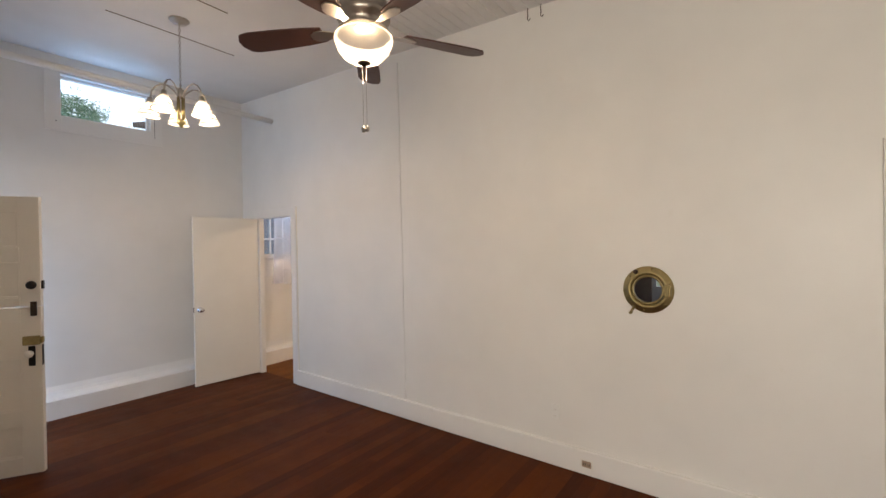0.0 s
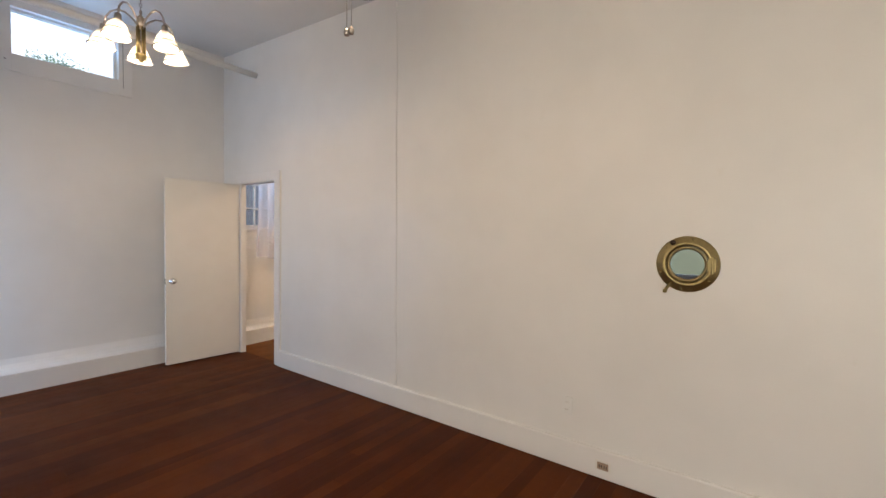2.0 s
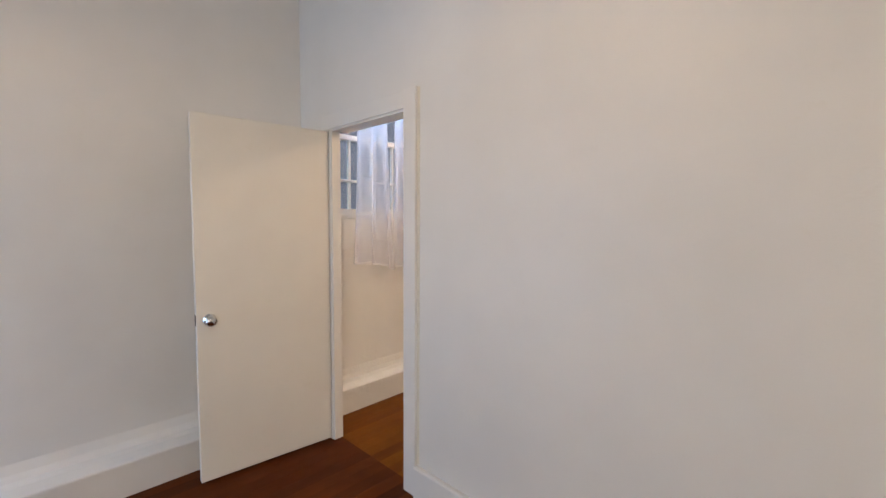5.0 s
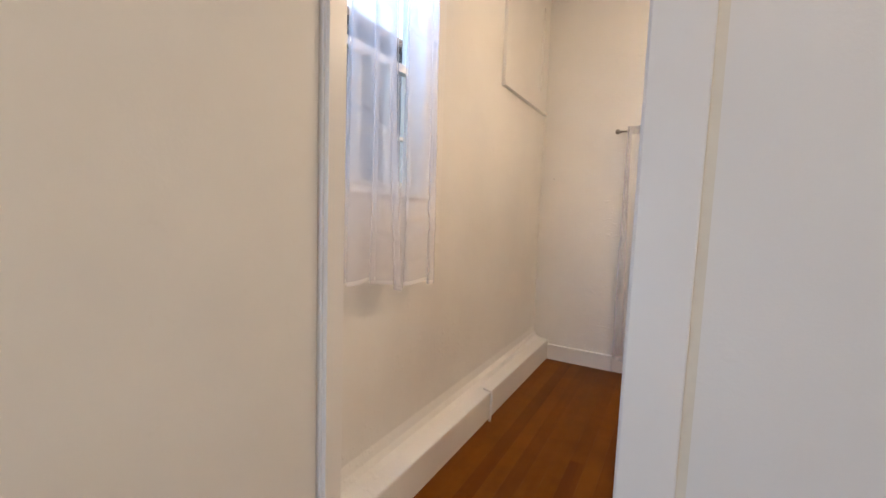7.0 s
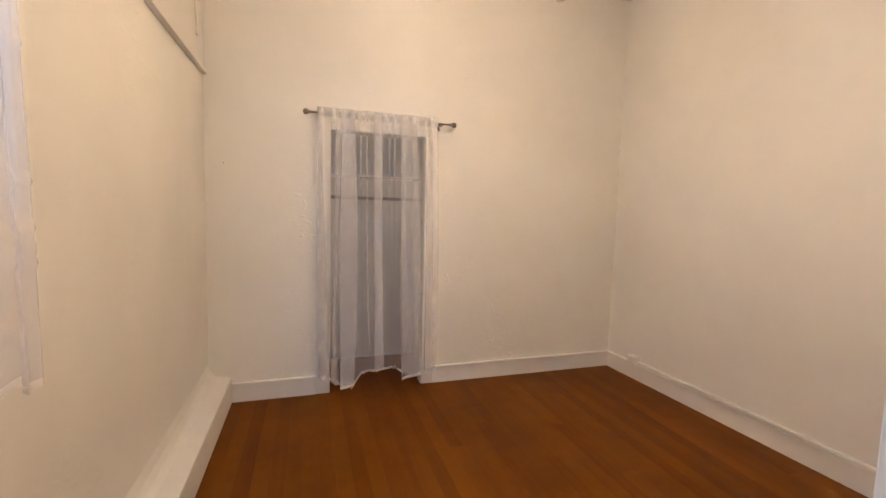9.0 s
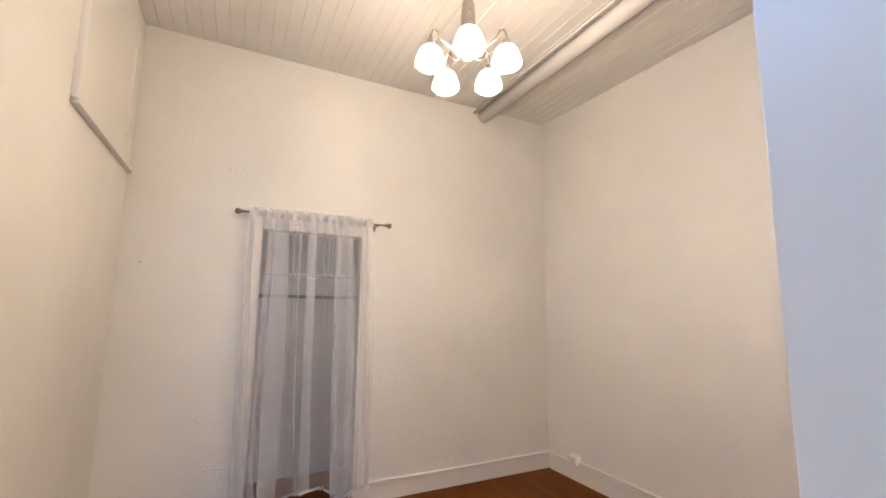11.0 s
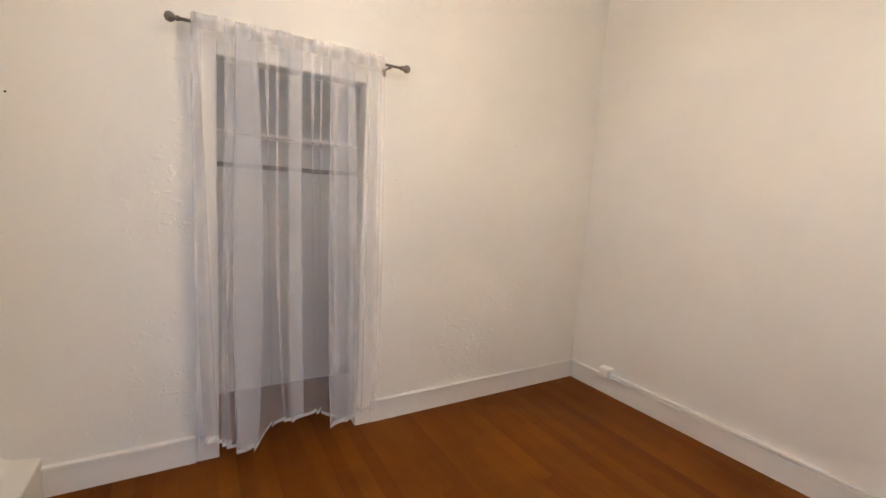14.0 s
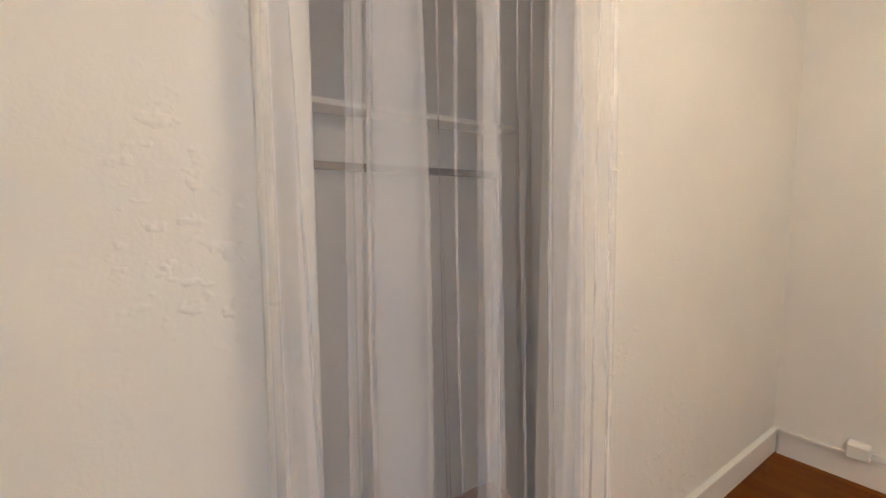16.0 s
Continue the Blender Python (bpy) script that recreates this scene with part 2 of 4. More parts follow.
def lathe(profile, n=32, m=None, bm=None):
    """A turned shape about z from (radius, height) pairs."""
    bm = bm or bmesh.new()
    rings = []
    for r, z in profile:
        if r < 1e-5:
            rings.append([bm.verts.new((0, 0, z))])
        else:
            rings.append([bm.verts.new((r * math.cos(2 * math.pi * k / n), r * math.sin(2 * math.pi * k / n), z)) for k in range(n)])
    for a, b in zip(rings, rings[1:]):
        for k in range(n):
            q = [a[k % len(a)], a[(k + 1) % n % len(a)], b[(k + 1) % n % len(b)], b[k % len(b)]]
            q = list(dict.fromkeys(q))
            if len(q) > 2:
                bm.faces.new(q)
    if m:
        for ring in rings:
            for v in ring:
                v.co = m @ v.co
    return bm


def tube(points, r, n=10, bm=None, cap=True):
    """A round bar along points."""
    bm = bm or bmesh.new()
    pts = [Vector(p) for p in points]
    rings = []
    side = None
    for i, p in enumerate(pts):
        d = (pts[min(i + 1, len(pts) - 1)] - pts[max(i - 1, 0)]).normalized()
        if side is None:
            side = d.orthogonal().normalized()
        side = (side - d * side.dot(d)).normalized()
        up = d.cross(side)
        rings.append([bm.verts.new(p + r * (math.cos(2 * math.pi * k / n) * side + math.sin(2 * math.pi * k / n) * up)) for k in range(n)])
    for a, b in zip(rings, rings[1:]):
        for k in range(n):
            bm.faces.new((a[k], a[(k + 1) % n], b[(k + 1) % n], b[k]))
    if cap:
        bm.faces.new(rings[0])
        bm.faces.new(rings[-1])
    return bm


def prism(profile, y0, y1):
    """A profile in x and z, drawn out along y."""
    bm = bmesh.new()
    a = [bm.verts.new((x, y0, z)) for x, z in profile]
    b = [bm.verts.new((x, y1, z)) for x, z in profile]
    k = len(a)
    for i in range(k):
        bm.faces.new((a[i], a[(i + 1) % k], b[(i + 1) % k], b[i]))
    bm.faces.new(a)
    bm.faces.new(b)
    return bm


def structure(name, bm, mat, label, bevel=0.0, smooth=False):
    return tagged(part(name, bm, mat, None, smooth, bevel), label, name.split("_")[0], kind="structure")


# ---- the place: plan ----
T = 0.10                    # partition thickness
DOOR_L, DOOR_R, DOOR_H = 0.40, 1.125, 2.03
OPEN_L, OPEN_R, OPEN_H = 6.215, 6.95, 2.00
YC, XE = 3.165, 3.42        # far wall and side wall of the small room
SKEW = 2.6                  # degrees by which the side wall leans out of square
SOUTH, EAST = -3.10, 7.60
RISE = 0.03                 # the small room's floor climbs to its far wall
PX, PZ, PR = 5.045, 1.325, 0.125   # porthole


def ceil1(x):
    return 3.60 - 0.047 * x


CEIL2 = 3.37
TOP = 3.85

# partition with the doorway, the porthole and the second doorway
bm = boxes((0, DOOR_L, 0, 0.05, 0, TOP), (DOOR_L, DOOR_R, 0, T, DOOR_H, TOP), (DOOR_R, PX - 0.2, 0, T, 0, TOP),
           (PX - 0.2, PX + 0.2, 0, T, 0, PZ - 0.2), (PX - 0.2, PX + 0.2, 0, T, PZ + 0.2, TOP),
           (PX + 0.2, OPEN_L, 0, T, 0, TOP), (OPEN_L, OPEN_R, 0, T, OPEN_H, TOP), (OPEN_R, EAST, 0, T, 0, TOP))
N = 48
ring = []
for k in range(N):
    a = 2 * math.pi * k / N
    c, s = math.cos(a), math.sin(a)
    q = 0.2 / max(abs(c), abs(s))
    ring.append([bm.verts.new((PX + r * c, y, PZ + r * s)) for r, y in ((PR, 0), (q, 0), (q, T), (PR, T))])
for k in range(N):
    a, b = ring[k], ring[(k + 1) % N]
    for i, j in ((0, 1), (2, 3), (3, 0)):
        bm.faces.new((a[i], a[j], b[j], b[i]))
structure("wall_north", bm, M_WALL, "white painted plank partition with a doorway and a porthole")

# outer wall with the high window and the small room's window
WY0, WY1, WZ0, WZ1 = -1.86, -1.08, 3.00, 3.42
VY0, VY1, VZ0, VZ1 = 0.22, 1.06, 1.50, 2.70
bm = boxes((-0.14, 0, SOUTH, WY0, 0, TOP), (-0.14, 0, WY0, WY1, 0, WZ0), (-0.14, 0, WY0, WY1, WZ1, TOP), (-0.14, 0, WY1, 0.02, 0, TOP))
structure("wall_west", bm, M_WALL, "white painted outer wall with a high window")
bm = boxes((-0.14, 0, 0.02, VY0, 0, TOP), (-0.14, 0, VY0, VY1, 0, VZ0), (-0.14, 0, VY0, VY1, VZ1, TOP), (-0.14, 0, VY1, 3.95, 0, TOP))
structure("wall_west_small_room", bm, M_PLASTER, "rough trowelled cream-white plaster wall with a window")

# far wall of the small room with the closet opening
CX0, CX1, CH = 0.83, 1.563, 2.03
bm = boxes((0, CX0, YC, YC + 0.1, 0, TOP), (CX0, CX1, YC, YC + 0.1, CH, TOP), (CX1, XE, YC, YC + 0.1, 0, TOP))
structure("wall_small_room_north", bm, M_TROWEL, "cream-white plaster wall with a closet opening")
EAST_WALL = pose(XE, YC, 0, 0, 0, SKEW)      # y runs back from the corner
structure("wall_small_room_east", boxes((0, 0.1, -3.06, 0.1, 0, TOP)), M_WALL, "white painted plain wall").matrix_world = EAST_WALL
# closet interior, in the grey that carries its shade
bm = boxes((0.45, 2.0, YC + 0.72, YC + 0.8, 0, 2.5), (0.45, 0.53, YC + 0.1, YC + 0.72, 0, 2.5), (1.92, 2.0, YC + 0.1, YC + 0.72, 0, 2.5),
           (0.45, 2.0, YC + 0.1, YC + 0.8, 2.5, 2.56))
structure("wall_closet", bm, M_GREY, "closet walls behind the curtain, greyed for shade")

# the living room's other walls; the front doorway stands open to the daylight, the south opening is added for the fill
# lamp
FX0, FX1 = 0.03, 0.94
bm = boxes((-0.14, FX0, SOUTH - 0.14, SOUTH, 0, TOP), (FX0, FX1, SOUTH - 0.14, SOUTH, 2.06, TOP), (FX1, 3.3, SOUTH - 0.14, SOUTH, 0, TOP),
           (3.16, 3.3, -4.8, SOUTH - 0.14, 0, TOP), (3.16, 5.5, -4.94, -4.8, 0, TOP), (5.5, 7.4, -4.94, -4.8, 0, 0.8), (5.5, 7.4, -4.94, -4.8, 2.3, TOP), (7.4, EAST, -4.94, -4.8, 0, TOP))
structure("wall_south", bm, M_WALL, "white painted plain wall with an open doorway")
structure("wall_east", boxes((EAST, EAST + 0.14, -4.94, 4.2, 0, TOP)), M_WALL, "white painted plain wall")

# the room beyond the second doorway
bm = boxes((6.97, 7.07, T, 4.2, 0, TOP))
structure("wall_back_room_east", bm, M_WALL, "white painted plain wall with a baseboard")
RW0, RW1 = 4.33, 5.9
bm = boxes((XE + 0.1, RW0, 4.1, 4.2, 0, TOP), (RW0, RW1, 4.1, 4.2, 0, 0.9), (RW0, RW1, 4.1, 4.2, 2.3, TOP), (RW1, 6.02, 4.1, 4.2, 0, TOP), (6.02, 6.80, 4.1, 4.2, 0, 0.9), (6.02, 6.80, 4.1, 4.2, 2.3, TOP), (6.80, 7.07, 4.1, 4.2, 0, TOP),
           (XE, XE + 0.1, YC + 0.1, 4.2, 0, TOP))
structure("wall_back_room_north", bm, M_WALL, "white painted plain wall with a window and an added window opening")
structure("baseboard_back_room", boxes((6.952, 6.97, T, 4.1, 0, 0.2)), M_TRIM, "white painted baseboard", 0.003)

# ceilings
bm = bmesh.new()
for x0, x1, low in ((0, 3.2, 0.0),):
    za, zb = ceil1(x0), ceil1(x1)
    vs = [bm.verts.new(c) for c in ((x0, -4.9, za), (x1, -4.9, zb), (x1, 0, zb), (x0, 0, za), (x0, -4.9, za + 0.1), (x1, -4.9, zb + 0.1), (x1, 0, zb + 0.1), (x0, 0, za + 0.1))]
    for f in ((3, 2, 1, 0), (4, 5, 6, 7), (0, 1, 5, 4), (1, 2, 6, 5), (2, 3, 7, 6), (3, 0, 4, 7)):
        bm.faces.new([vs[i] for i in f])


def bead_boards(bm, x0, x1, y0, y1, z_of, w=0.087):
    """Narrow ceiling boards with a V joint between each pair."""
    x = x0
    while x < x1 - 0.005:
        e = min(x + w, x1)
        g = 0.004
        prof = [(x, z_of(x) + 0.006), (x + g, z_of(x)), (e - g, z_of(e)), (e, z_of(e) + 0.006), (e, z_of(e) + 0.06), (x, z_of(x) + 0.06)]
        a = [bm.verts.new((px, y0, pz)) for px, pz in prof]
        b = [bm.verts.new((px, y1, pz)) for px, pz in prof]
        for i in range(6):
            bm.faces.new((a[i], a[(i + 1) % 6], b[(i + 1) % 6], b[i]))
        x = e


bead_boards(bm, 3.2, EAST, -4.9, 0, lambda x: ceil1(x) + 0.014)
box(bm, 3.2, EAST, -4.9, 0, 3.52, 3.7)
structure("ceiling", bm, M_CEIL, "off-white painted ceiling, part plasterboard, part narrow boards")
bm = bmesh.new()
bead_boards(bm, 0.0, XE + 0.2, T, YC, lambda x: CEIL2)
box(bm, 0.0, XE + 0.2, T, YC, CEIL2 + 0.05, CEIL2 + 0.15)
structure("ceiling_small_room", bm, M_CEIL, "off-white painted narrow board ceiling")
structure("ceiling_back_room", boxes((XE + 0.1, 6.97, T, 4.1, 2.9, 3.0)), M_CEIL, "white painted ceiling")

# boxed ledge along the foot of the outer wall
prof = [(0, 0), (0.148, 0), (0.15, 0.178), (0.146, 0.184), (0.06, 0.196), (0.03, 0.211), (0.012, 0.240), (0.0, 0.29)]
structure("ledge_trim", prism(prof, SOUTH, -0.0), M_TRIM, "white painted boxed ledge along the wall foot", smooth=False)
bm = prism(prof, 0.05, YC)
for v in bm.verts:
    v.co.z += RISE * v.co.y / YC if v.co.z > 0.01 else 0.0
structure("ledge_trim_small_room", bm, M_PLASTER, "white painted boxed ledge along the wall foot", smooth=False)

# baseboards
structure("baseboard_north", boxes((DOOR_R + 0.092, OPEN_L - 0.105, -0.034, 0, 0, 0.174)), M_TRIM, "white painted flat baseboard", 0.009)
B2 = RISE
structure("baseboard_small_room", boxes((0.15, CX0 - 0.10, YC - 0.016, YC, 0, B2 + 0.125), (0.15, CX0 - 0.10, YC - 0.028, YC, B2 + 0.125, B2 + 0.145),
          (CX1 + 0.09, XE, YC - 0.016, YC, 0, B2 + 0.125), (CX1 + 0.09, XE, YC - 0.028, YC, B2 + 0.125, B2 + 0.145),), M_TRIM, "white painted baseboard with a small cap", 0.003)
structure("baseboard_small_room_east", boxes((-0.018, 0, -3.05, -0.024, -0.03, B2 + 0.125), (-0.026, 0, -3.05, -0.024, B2 + 0.125, B2 + 0.145)), M_TRIM, "white painted baseboard with a small cap", 0.004).matrix_world = EAST_WALL @ pose(0, 0, 0, 0.6, 0, 0)
# flat plaster returns beside the closet opening
structure("trim_closet", boxes((CX0 - 0.095, CX0 + 0.004, YC - 0.009, YC + 0.1, 0, CH + 0.07), (CX1 - 0.004, CX1 + 0.09, YC - 0.012, YC + 0.1, 0, CH + 0.07),
          (CX0 + 0.004, CX1 - 0.004, YC - 0.012, YC + 0.1, CH, CH + 0.07)), M_TROWEL, "white painted flat casing round the closet opening", 0.006)

# doorway casing and lining
structure("trim_door_1", boxes((DOOR_R, DOOR_R + 0.092, -0.018, 0, 0, 2.125), (DOOR_L - 0.09, DOOR_R, -0.015, 0, DOOR_H, 2.118),
          (DOOR_L - 0.09, DOOR_L - 0.002, -0.012, 0, 0, DOOR_H)), M_TRIM, "white painted flat door casing", 0.003)
structure("trim_door_1_lining", boxes((DOOR_L - 0.002, DOOR_L + 0.012, -0.006, 0.056, 0, DOOR_H), (DOOR_R - 0.004, DOOR_R + 0.002, 0.0, T + 0.003, 0, DOOR_H),
          (DOOR_L + 0.012, DOOR_R - 0.004, -0.004, T + 0.003, DOOR_H - 0.012, DOOR_H + 0.004)), M_TRIM, "white painted door lining", 0.002)
structure("trim_door_1_caulk", boxes((DOOR_R + 0.092, DOOR_R + 0.108, -0.0035, 0, 0.178, 2.12)), M_CAULK, "yellowed caulk line beside the casing")
structure("trim_door_2", boxes((OPEN_L - 0.10, OPEN_L, -0.016, 0, 0, OPEN_H + 0.02), (OPEN_L - 0.10, OPEN_R + 0.1, -0.019, 0, OPEN_H + 0.022, OPEN_H + 0.13),
          (OPEN_R, OPEN_R + 0.1, -0.016, 0, 0, OPEN_H + 0.02)), M_TRIM, "white painted flat casing round the second doorway", 0.003)

# vertical batten seam of the partition: a slightly wandering painted cord
random.seed(4)
pts = [(2.925 - 0.012 * z + 0.0025 * math.sin(5.1 * z), -0.002, z) for z in [0.175 + k * 0.1 for k in range(33)]]
structure("trim_wall_seam", tube(pts, 0.007, 8), M_WALL, "painted-over seam running up the partition", smooth=True)

# painted pipe under the ceiling
structure("pipe_living_room", tube([(0.735, -3.1, 3.245), (0.735, 0.0, 3.225)], 0.032, 20), M_TRIM, "white painted pipe under the ceiling", smooth=True)
structure("pipe_small_room", tube([(2.70, T, 3.30), (2.70, YC, 3.30)], 0.055, 20), M_CEIL, "white painted pipe under the ceiling", smooth=True)
structure("pipe_small_room_conduit", tube([(2.60, T, 3.325), (2.60, YC, 3.325)], 0.012, 10), M_CEIL, "thin painted conduit beside the pipe", smooth=True)


# ---- windows ----
def window_frame(name, y0, y1, z0, z1, label, casing, sill):
    r = root(name, label, "window", pose(0, 0, 0))
    r["kind"] = "structure"
    part("casing", casing, M_TRIM, r, bevel=0.003)
    bm = boxes((-0.10, -0.05, y0, y0 + 0.045, z0, z1), (-0.10, -0.05, y1 - 0.045, y1, z0, z1), (-0.10, -0.05, y0 + 0.045, y1 - 0.045, z0, z0 + 0.045), (-0.10, -0.05, y0 + 0.045, y1 - 0.045, z1 - 0.045, z1))
    for b in sill:
        box(bm, *b)
    part("sash", bm, M_TRIM, r, bevel=0.003)
    g = part("pane", boxes((-0.078, -0.074, y0 + 0.045, y1 - 0.045, z0 + 0.045, z1 - 0.045)), M_GLASS, r)
    g.visible_shadow = False
    return r


c = boxes((0, 0.02, WY0 - 0.12, WY0, WZ0 - 0.155, WZ1 + 0.02), (0, 0.02, WY1, WY1 + 0.12, WZ0 - 0.155, WZ1 + 0.02), (0, 0.02, WY0, WY1, WZ0 - 0.155, WZ0))
window_frame("window_1", WY0 - 0.03, WY1 + 0.03, WZ0 - 0.04, WZ1 + 0.02, "high wide window with white painted flat casing", c, [])
c = boxes((0, 0.007, VY0 - 0.19, VY0, VZ0 - 0.27, VZ1 + 0.15), (0, 0.007, VY1, VY1 + 0.20, VZ0 - 0.27, VZ1 + 0.15), (0, 0.009, VY0, VY1, VZ0 - 0.27, VZ0 - 0.03), (0, 0.007, VY0, VY1, VZ1, VZ1 + 0.15),
          (-0.05, 0.03, VY0, VY1, VZ0 - 0.03, VZ0))
window_frame("window_2", VY0, VY1, VZ0, VZ1, "sash window with white painted casing and crossing bar", c, [(-0.095, -0.055, VY0 + 0.045, VY1 - 0.045, 2.08, 2.12), (-0.09, -0.06, VY0 + 0.045, VY1 - 0.045, 1.755, 1.775), (-0.09, -0.06, 0.425, 0.443, VZ0 + 0.045, 2.08), (-0.09, -0.06, 0.64, 0.658, VZ0 + 0.045, 2.08), (-0.09, -0.06, 0.855, 0.873, VZ0 + 0.045, 2.08)])
c = bmesh.new()
box(c, RW0, RW1, 4.12, 4.17, 0.9, 0.95)
box(c, RW0, RW1, 4.12, 4.17, 2.25, 2.3)
box(c, RW0, RW0 + 0.05, 4.12, 4.17, 0.95, 2.25)
box(c, RW1 - 0.05, RW1, 4.12, 4.17, 0.95, 2.25)
structure("window_3_post", boxes((4.97, 5.10, 4.06, 4.18, 0.9, 2.3)), M_BLADE, "dark wooden post between the window halves")
structure("trim_back_room_panelling", boxes((3.6, 3.84, 4.06, 4.1, 0, 2.2), (3.842, 4.082, 4.06, 4.1, 0, 2.2), (4.084, 4.326, 4.06, 4.1, 0, 2.2)), M_BLADE, "dark stained wooden boards beside the back window", 0.004)
# narrow window added out of view to let in the back room's light
structure("window_4", boxes((6.02, 6.80, 4.12, 4.17, 0.9, 0.95), (6.02, 6.80, 4.12, 4.17, 2.25, 2.3), (6.02, 6.06, 4.12, 4.17, 0.95, 2.25), (6.76, 6.80, 4.12, 4.17, 0.95, 2.25)), M_TRIM, "white painted frame of the added narrow window out of view")
structure("window_3", c, M_TRIM, "white painted window frame of the back room")

part("gap", boxes((0.02, 0.0215, WY1 + 0.036, WY1 + 0.040, WZ0 - 0.075, WZ1)), M_BRONZE, bpy.data.objects["window_1"])
part("gap", boxes((0.02, 0.0215, WY0 - 0.046, WY0 - 0.034, WZ0 - 0.064, WZ0 - 0.058)), M_BRONZE, bpy.data.objects["window_1"])

# raised board panel high on the plaster wall
r = root("wall_panel", "white painted framed board panel fixed high on the plaster wall", "panel", pose(0, 0, 0))
part("board", boxes((0, 0.012, 2.10, 3.14, 2.345, 3.2)), M_PLASTER, r, bevel=0.002)
part("frame", boxes((0, 0.028, 2.08, 2.10, 2.325, 3.2), (0, 0.034, 2.08, 3.14, 2.318, 2.345), (0, 0.026, 2.94, 2.965, 2.50, 3.2)), M_PLASTER, r, bevel=0.003)


# ---- doors ----
def knob_set(parent, u, side, z, mat):
    """Round knob with its rose on the face at y = 0, standing out to +side."""
    m = pose(u, 0, z, -90 * side, 0, 0)
    part("knob", lathe([(0.0, 0.001), (0.032, 0.001), (0.032, 0.006), (0.014, 0.009), (0.011, 0.03), (0.022, 0.036), (0.029, 0.048), (0.027, 0.06), (0.012, 0.066), (0, 0.067)], 28, m), mat, parent, True)


door = root("door_leaf", "white flush wooden door standing open, with a chrome knob", "door", pose(0.390, -0.018, 0, 0, 0, -94.7))
W = 0.764
part("leaf", boxes((0, W, -0.036, 0, 0.015, 2.015)), M_DOOR, door, bevel=0.003)
knob_set(door, W - 0.062, 1, 0.915, M_CHROME)
tagged(part("latch_plate", boxes((W, W + 0.002, -0.03, -0.006, 0.885, 0.945)), M_BRONZE, door), "dark latch plate")

dutch = root("dutch_door", "cream painted panelled two-part front door standing open, brass lock", "door", pose(0.918, -3.055, 0, 0, 0, 60.4))
W = 0.915


def panelled(z0, z1, panels):
    bm = boxes((0, 0.115, -0.022, 0.022, z0, z1), (W - 0.115, W, -0.022, 0.022, z0, z1))
    edges = [z0] + [v for p in panels for v in p] + [z1]
    for a, b in zip(edges[0::2], edges[1::2]):
        box(bm, 0.115, W - 0.115, -0.022, 0.022, a, b)
    for a, b in panels:
        box(bm, 0.115, W - 0.115, -0.010, 0.010, a, b)
        for s in (-1, 1):
            y0, y1 = sorted((s * 0.010, s * 0.0175))
            box(bm, 0.115, 0.13, y0, y1, a, b)
            box(bm, W - 0.13, W - 0.115, y0, y1, a, b)
            box(bm, 0.13, W - 0.13, y0, y1, a, a + 0.014)
            box(bm, 0.13, W - 0.13, y0, y1, b - 0.014, b)
    return bm


part("upper_leaf", panelled(1.237, 2.035, [(1.30, 1.56), (1.665, 1.93)]), M_DOOR, dutch, bevel=0.002)
part("lower_leaf", panelled(0.012, 1.228, [(0.14, 0.37), (0.48, 0.74), (0.86, 1.13)]), M_DOOR, dutch, bevel=0.002)
m = pose(W - 0.05, -0.022, 1.39, 90, 0, 0)
part("deadbolt", lathe([(0, 0), (0.03, 0), (0.03, 0.012), (0.018, 0.018), (0, 0.018)], 24, m), M_BLACK, dutch, True)
part("bolt_plate", boxes((W, W + 0.012, -0.012, 0.012, 1.36, 1.42)), M_BLACK, dutch)
part("leaf_latch", boxes((W - 0.055, W - 0.02, -0.04, -0.022, 1.165, 1.27), (W - 0.045, W - 0.03, -0.05, -0.04, 1.19, 1.25)), M_BRONZE, dutch, bevel=0.003)
part("rim_lock", boxes((W - 0.10, W - 0.004, -0.05, -0.022, 0.955, 1.02), (W - 0.004, W + 0.014, -0.04, -0.01, 0.965, 1.01)), M_BRASS, dutch, bevel=0.006)
part("escutcheon", boxes((W - 0.075, W - 0.035, -0.028, -0.022, 0.80, 0.945)), M_BLACK, dutch, bevel=0.004)
m = pose(W - 0.055, -0.028, 0.895, 90, 0, 0)
part("knob", lathe([(0.012, 0), (0.010, 0.025), (0.024, 0.032), (0.027, 0.045), (0.018, 0.058), (0, 0.06)], 24, m), M_TRIM, dutch, True)
part("strike", boxes((W, W + 0.004, -0.02, 0.0, 0.80, 0.95)), M_BLACK, dutch)

# ---- porthole ----
port = root("porthole", "round aged brass porthole with hinged glass set in a wall", "porthole", pose(PX, 0, PZ))
m = pose(0, 0, 0, 90, 0, 0)
part("flange", lathe([(0.105, -0.06), (0.105, 0.0), (0.112, 0.0), (0.148, 0.0), (0.152, 0.006), (0.147, 0.014), (0.128, 0.017), (0.12, 0.026), (0.108, 0.028), (0.100, 0.022), (0.098, 0.0), (0.098, -0.06), (0.105, -0.06)], 56, m), M_BRASS, port, True)
part("sash_ring", lathe([(0.097, 0.004), (0.097, 0.018), (0.09, 0.024), (0.082, 0.018), (0.08, 0.004), (0.097, 0.004)], 48, m), M_BRASS, port, True)
g = part("glass", lathe([(0, 0.006), (0.083, 0.006), (0.083, 0.012), (0, 0.012)], 48, m), glass("porthole_glass", (0.75, 0.8, 0.85)), port)
g.visible_shadow = False
for k in range(6):
    a = math.radians(k * 60 + 20)
    part("screw", lathe([(0.0, 0.024), (0.006, 0.022), (0.008, 0.014)], 10, m @ Matrix.Translation((0.137 * math.cos(a), 0.137 * math.sin(a), 0))), M_BRASS, port, True)
bm = boxes((0.095, 0.135, -0.04, -0.012, -0.035, 0.035))
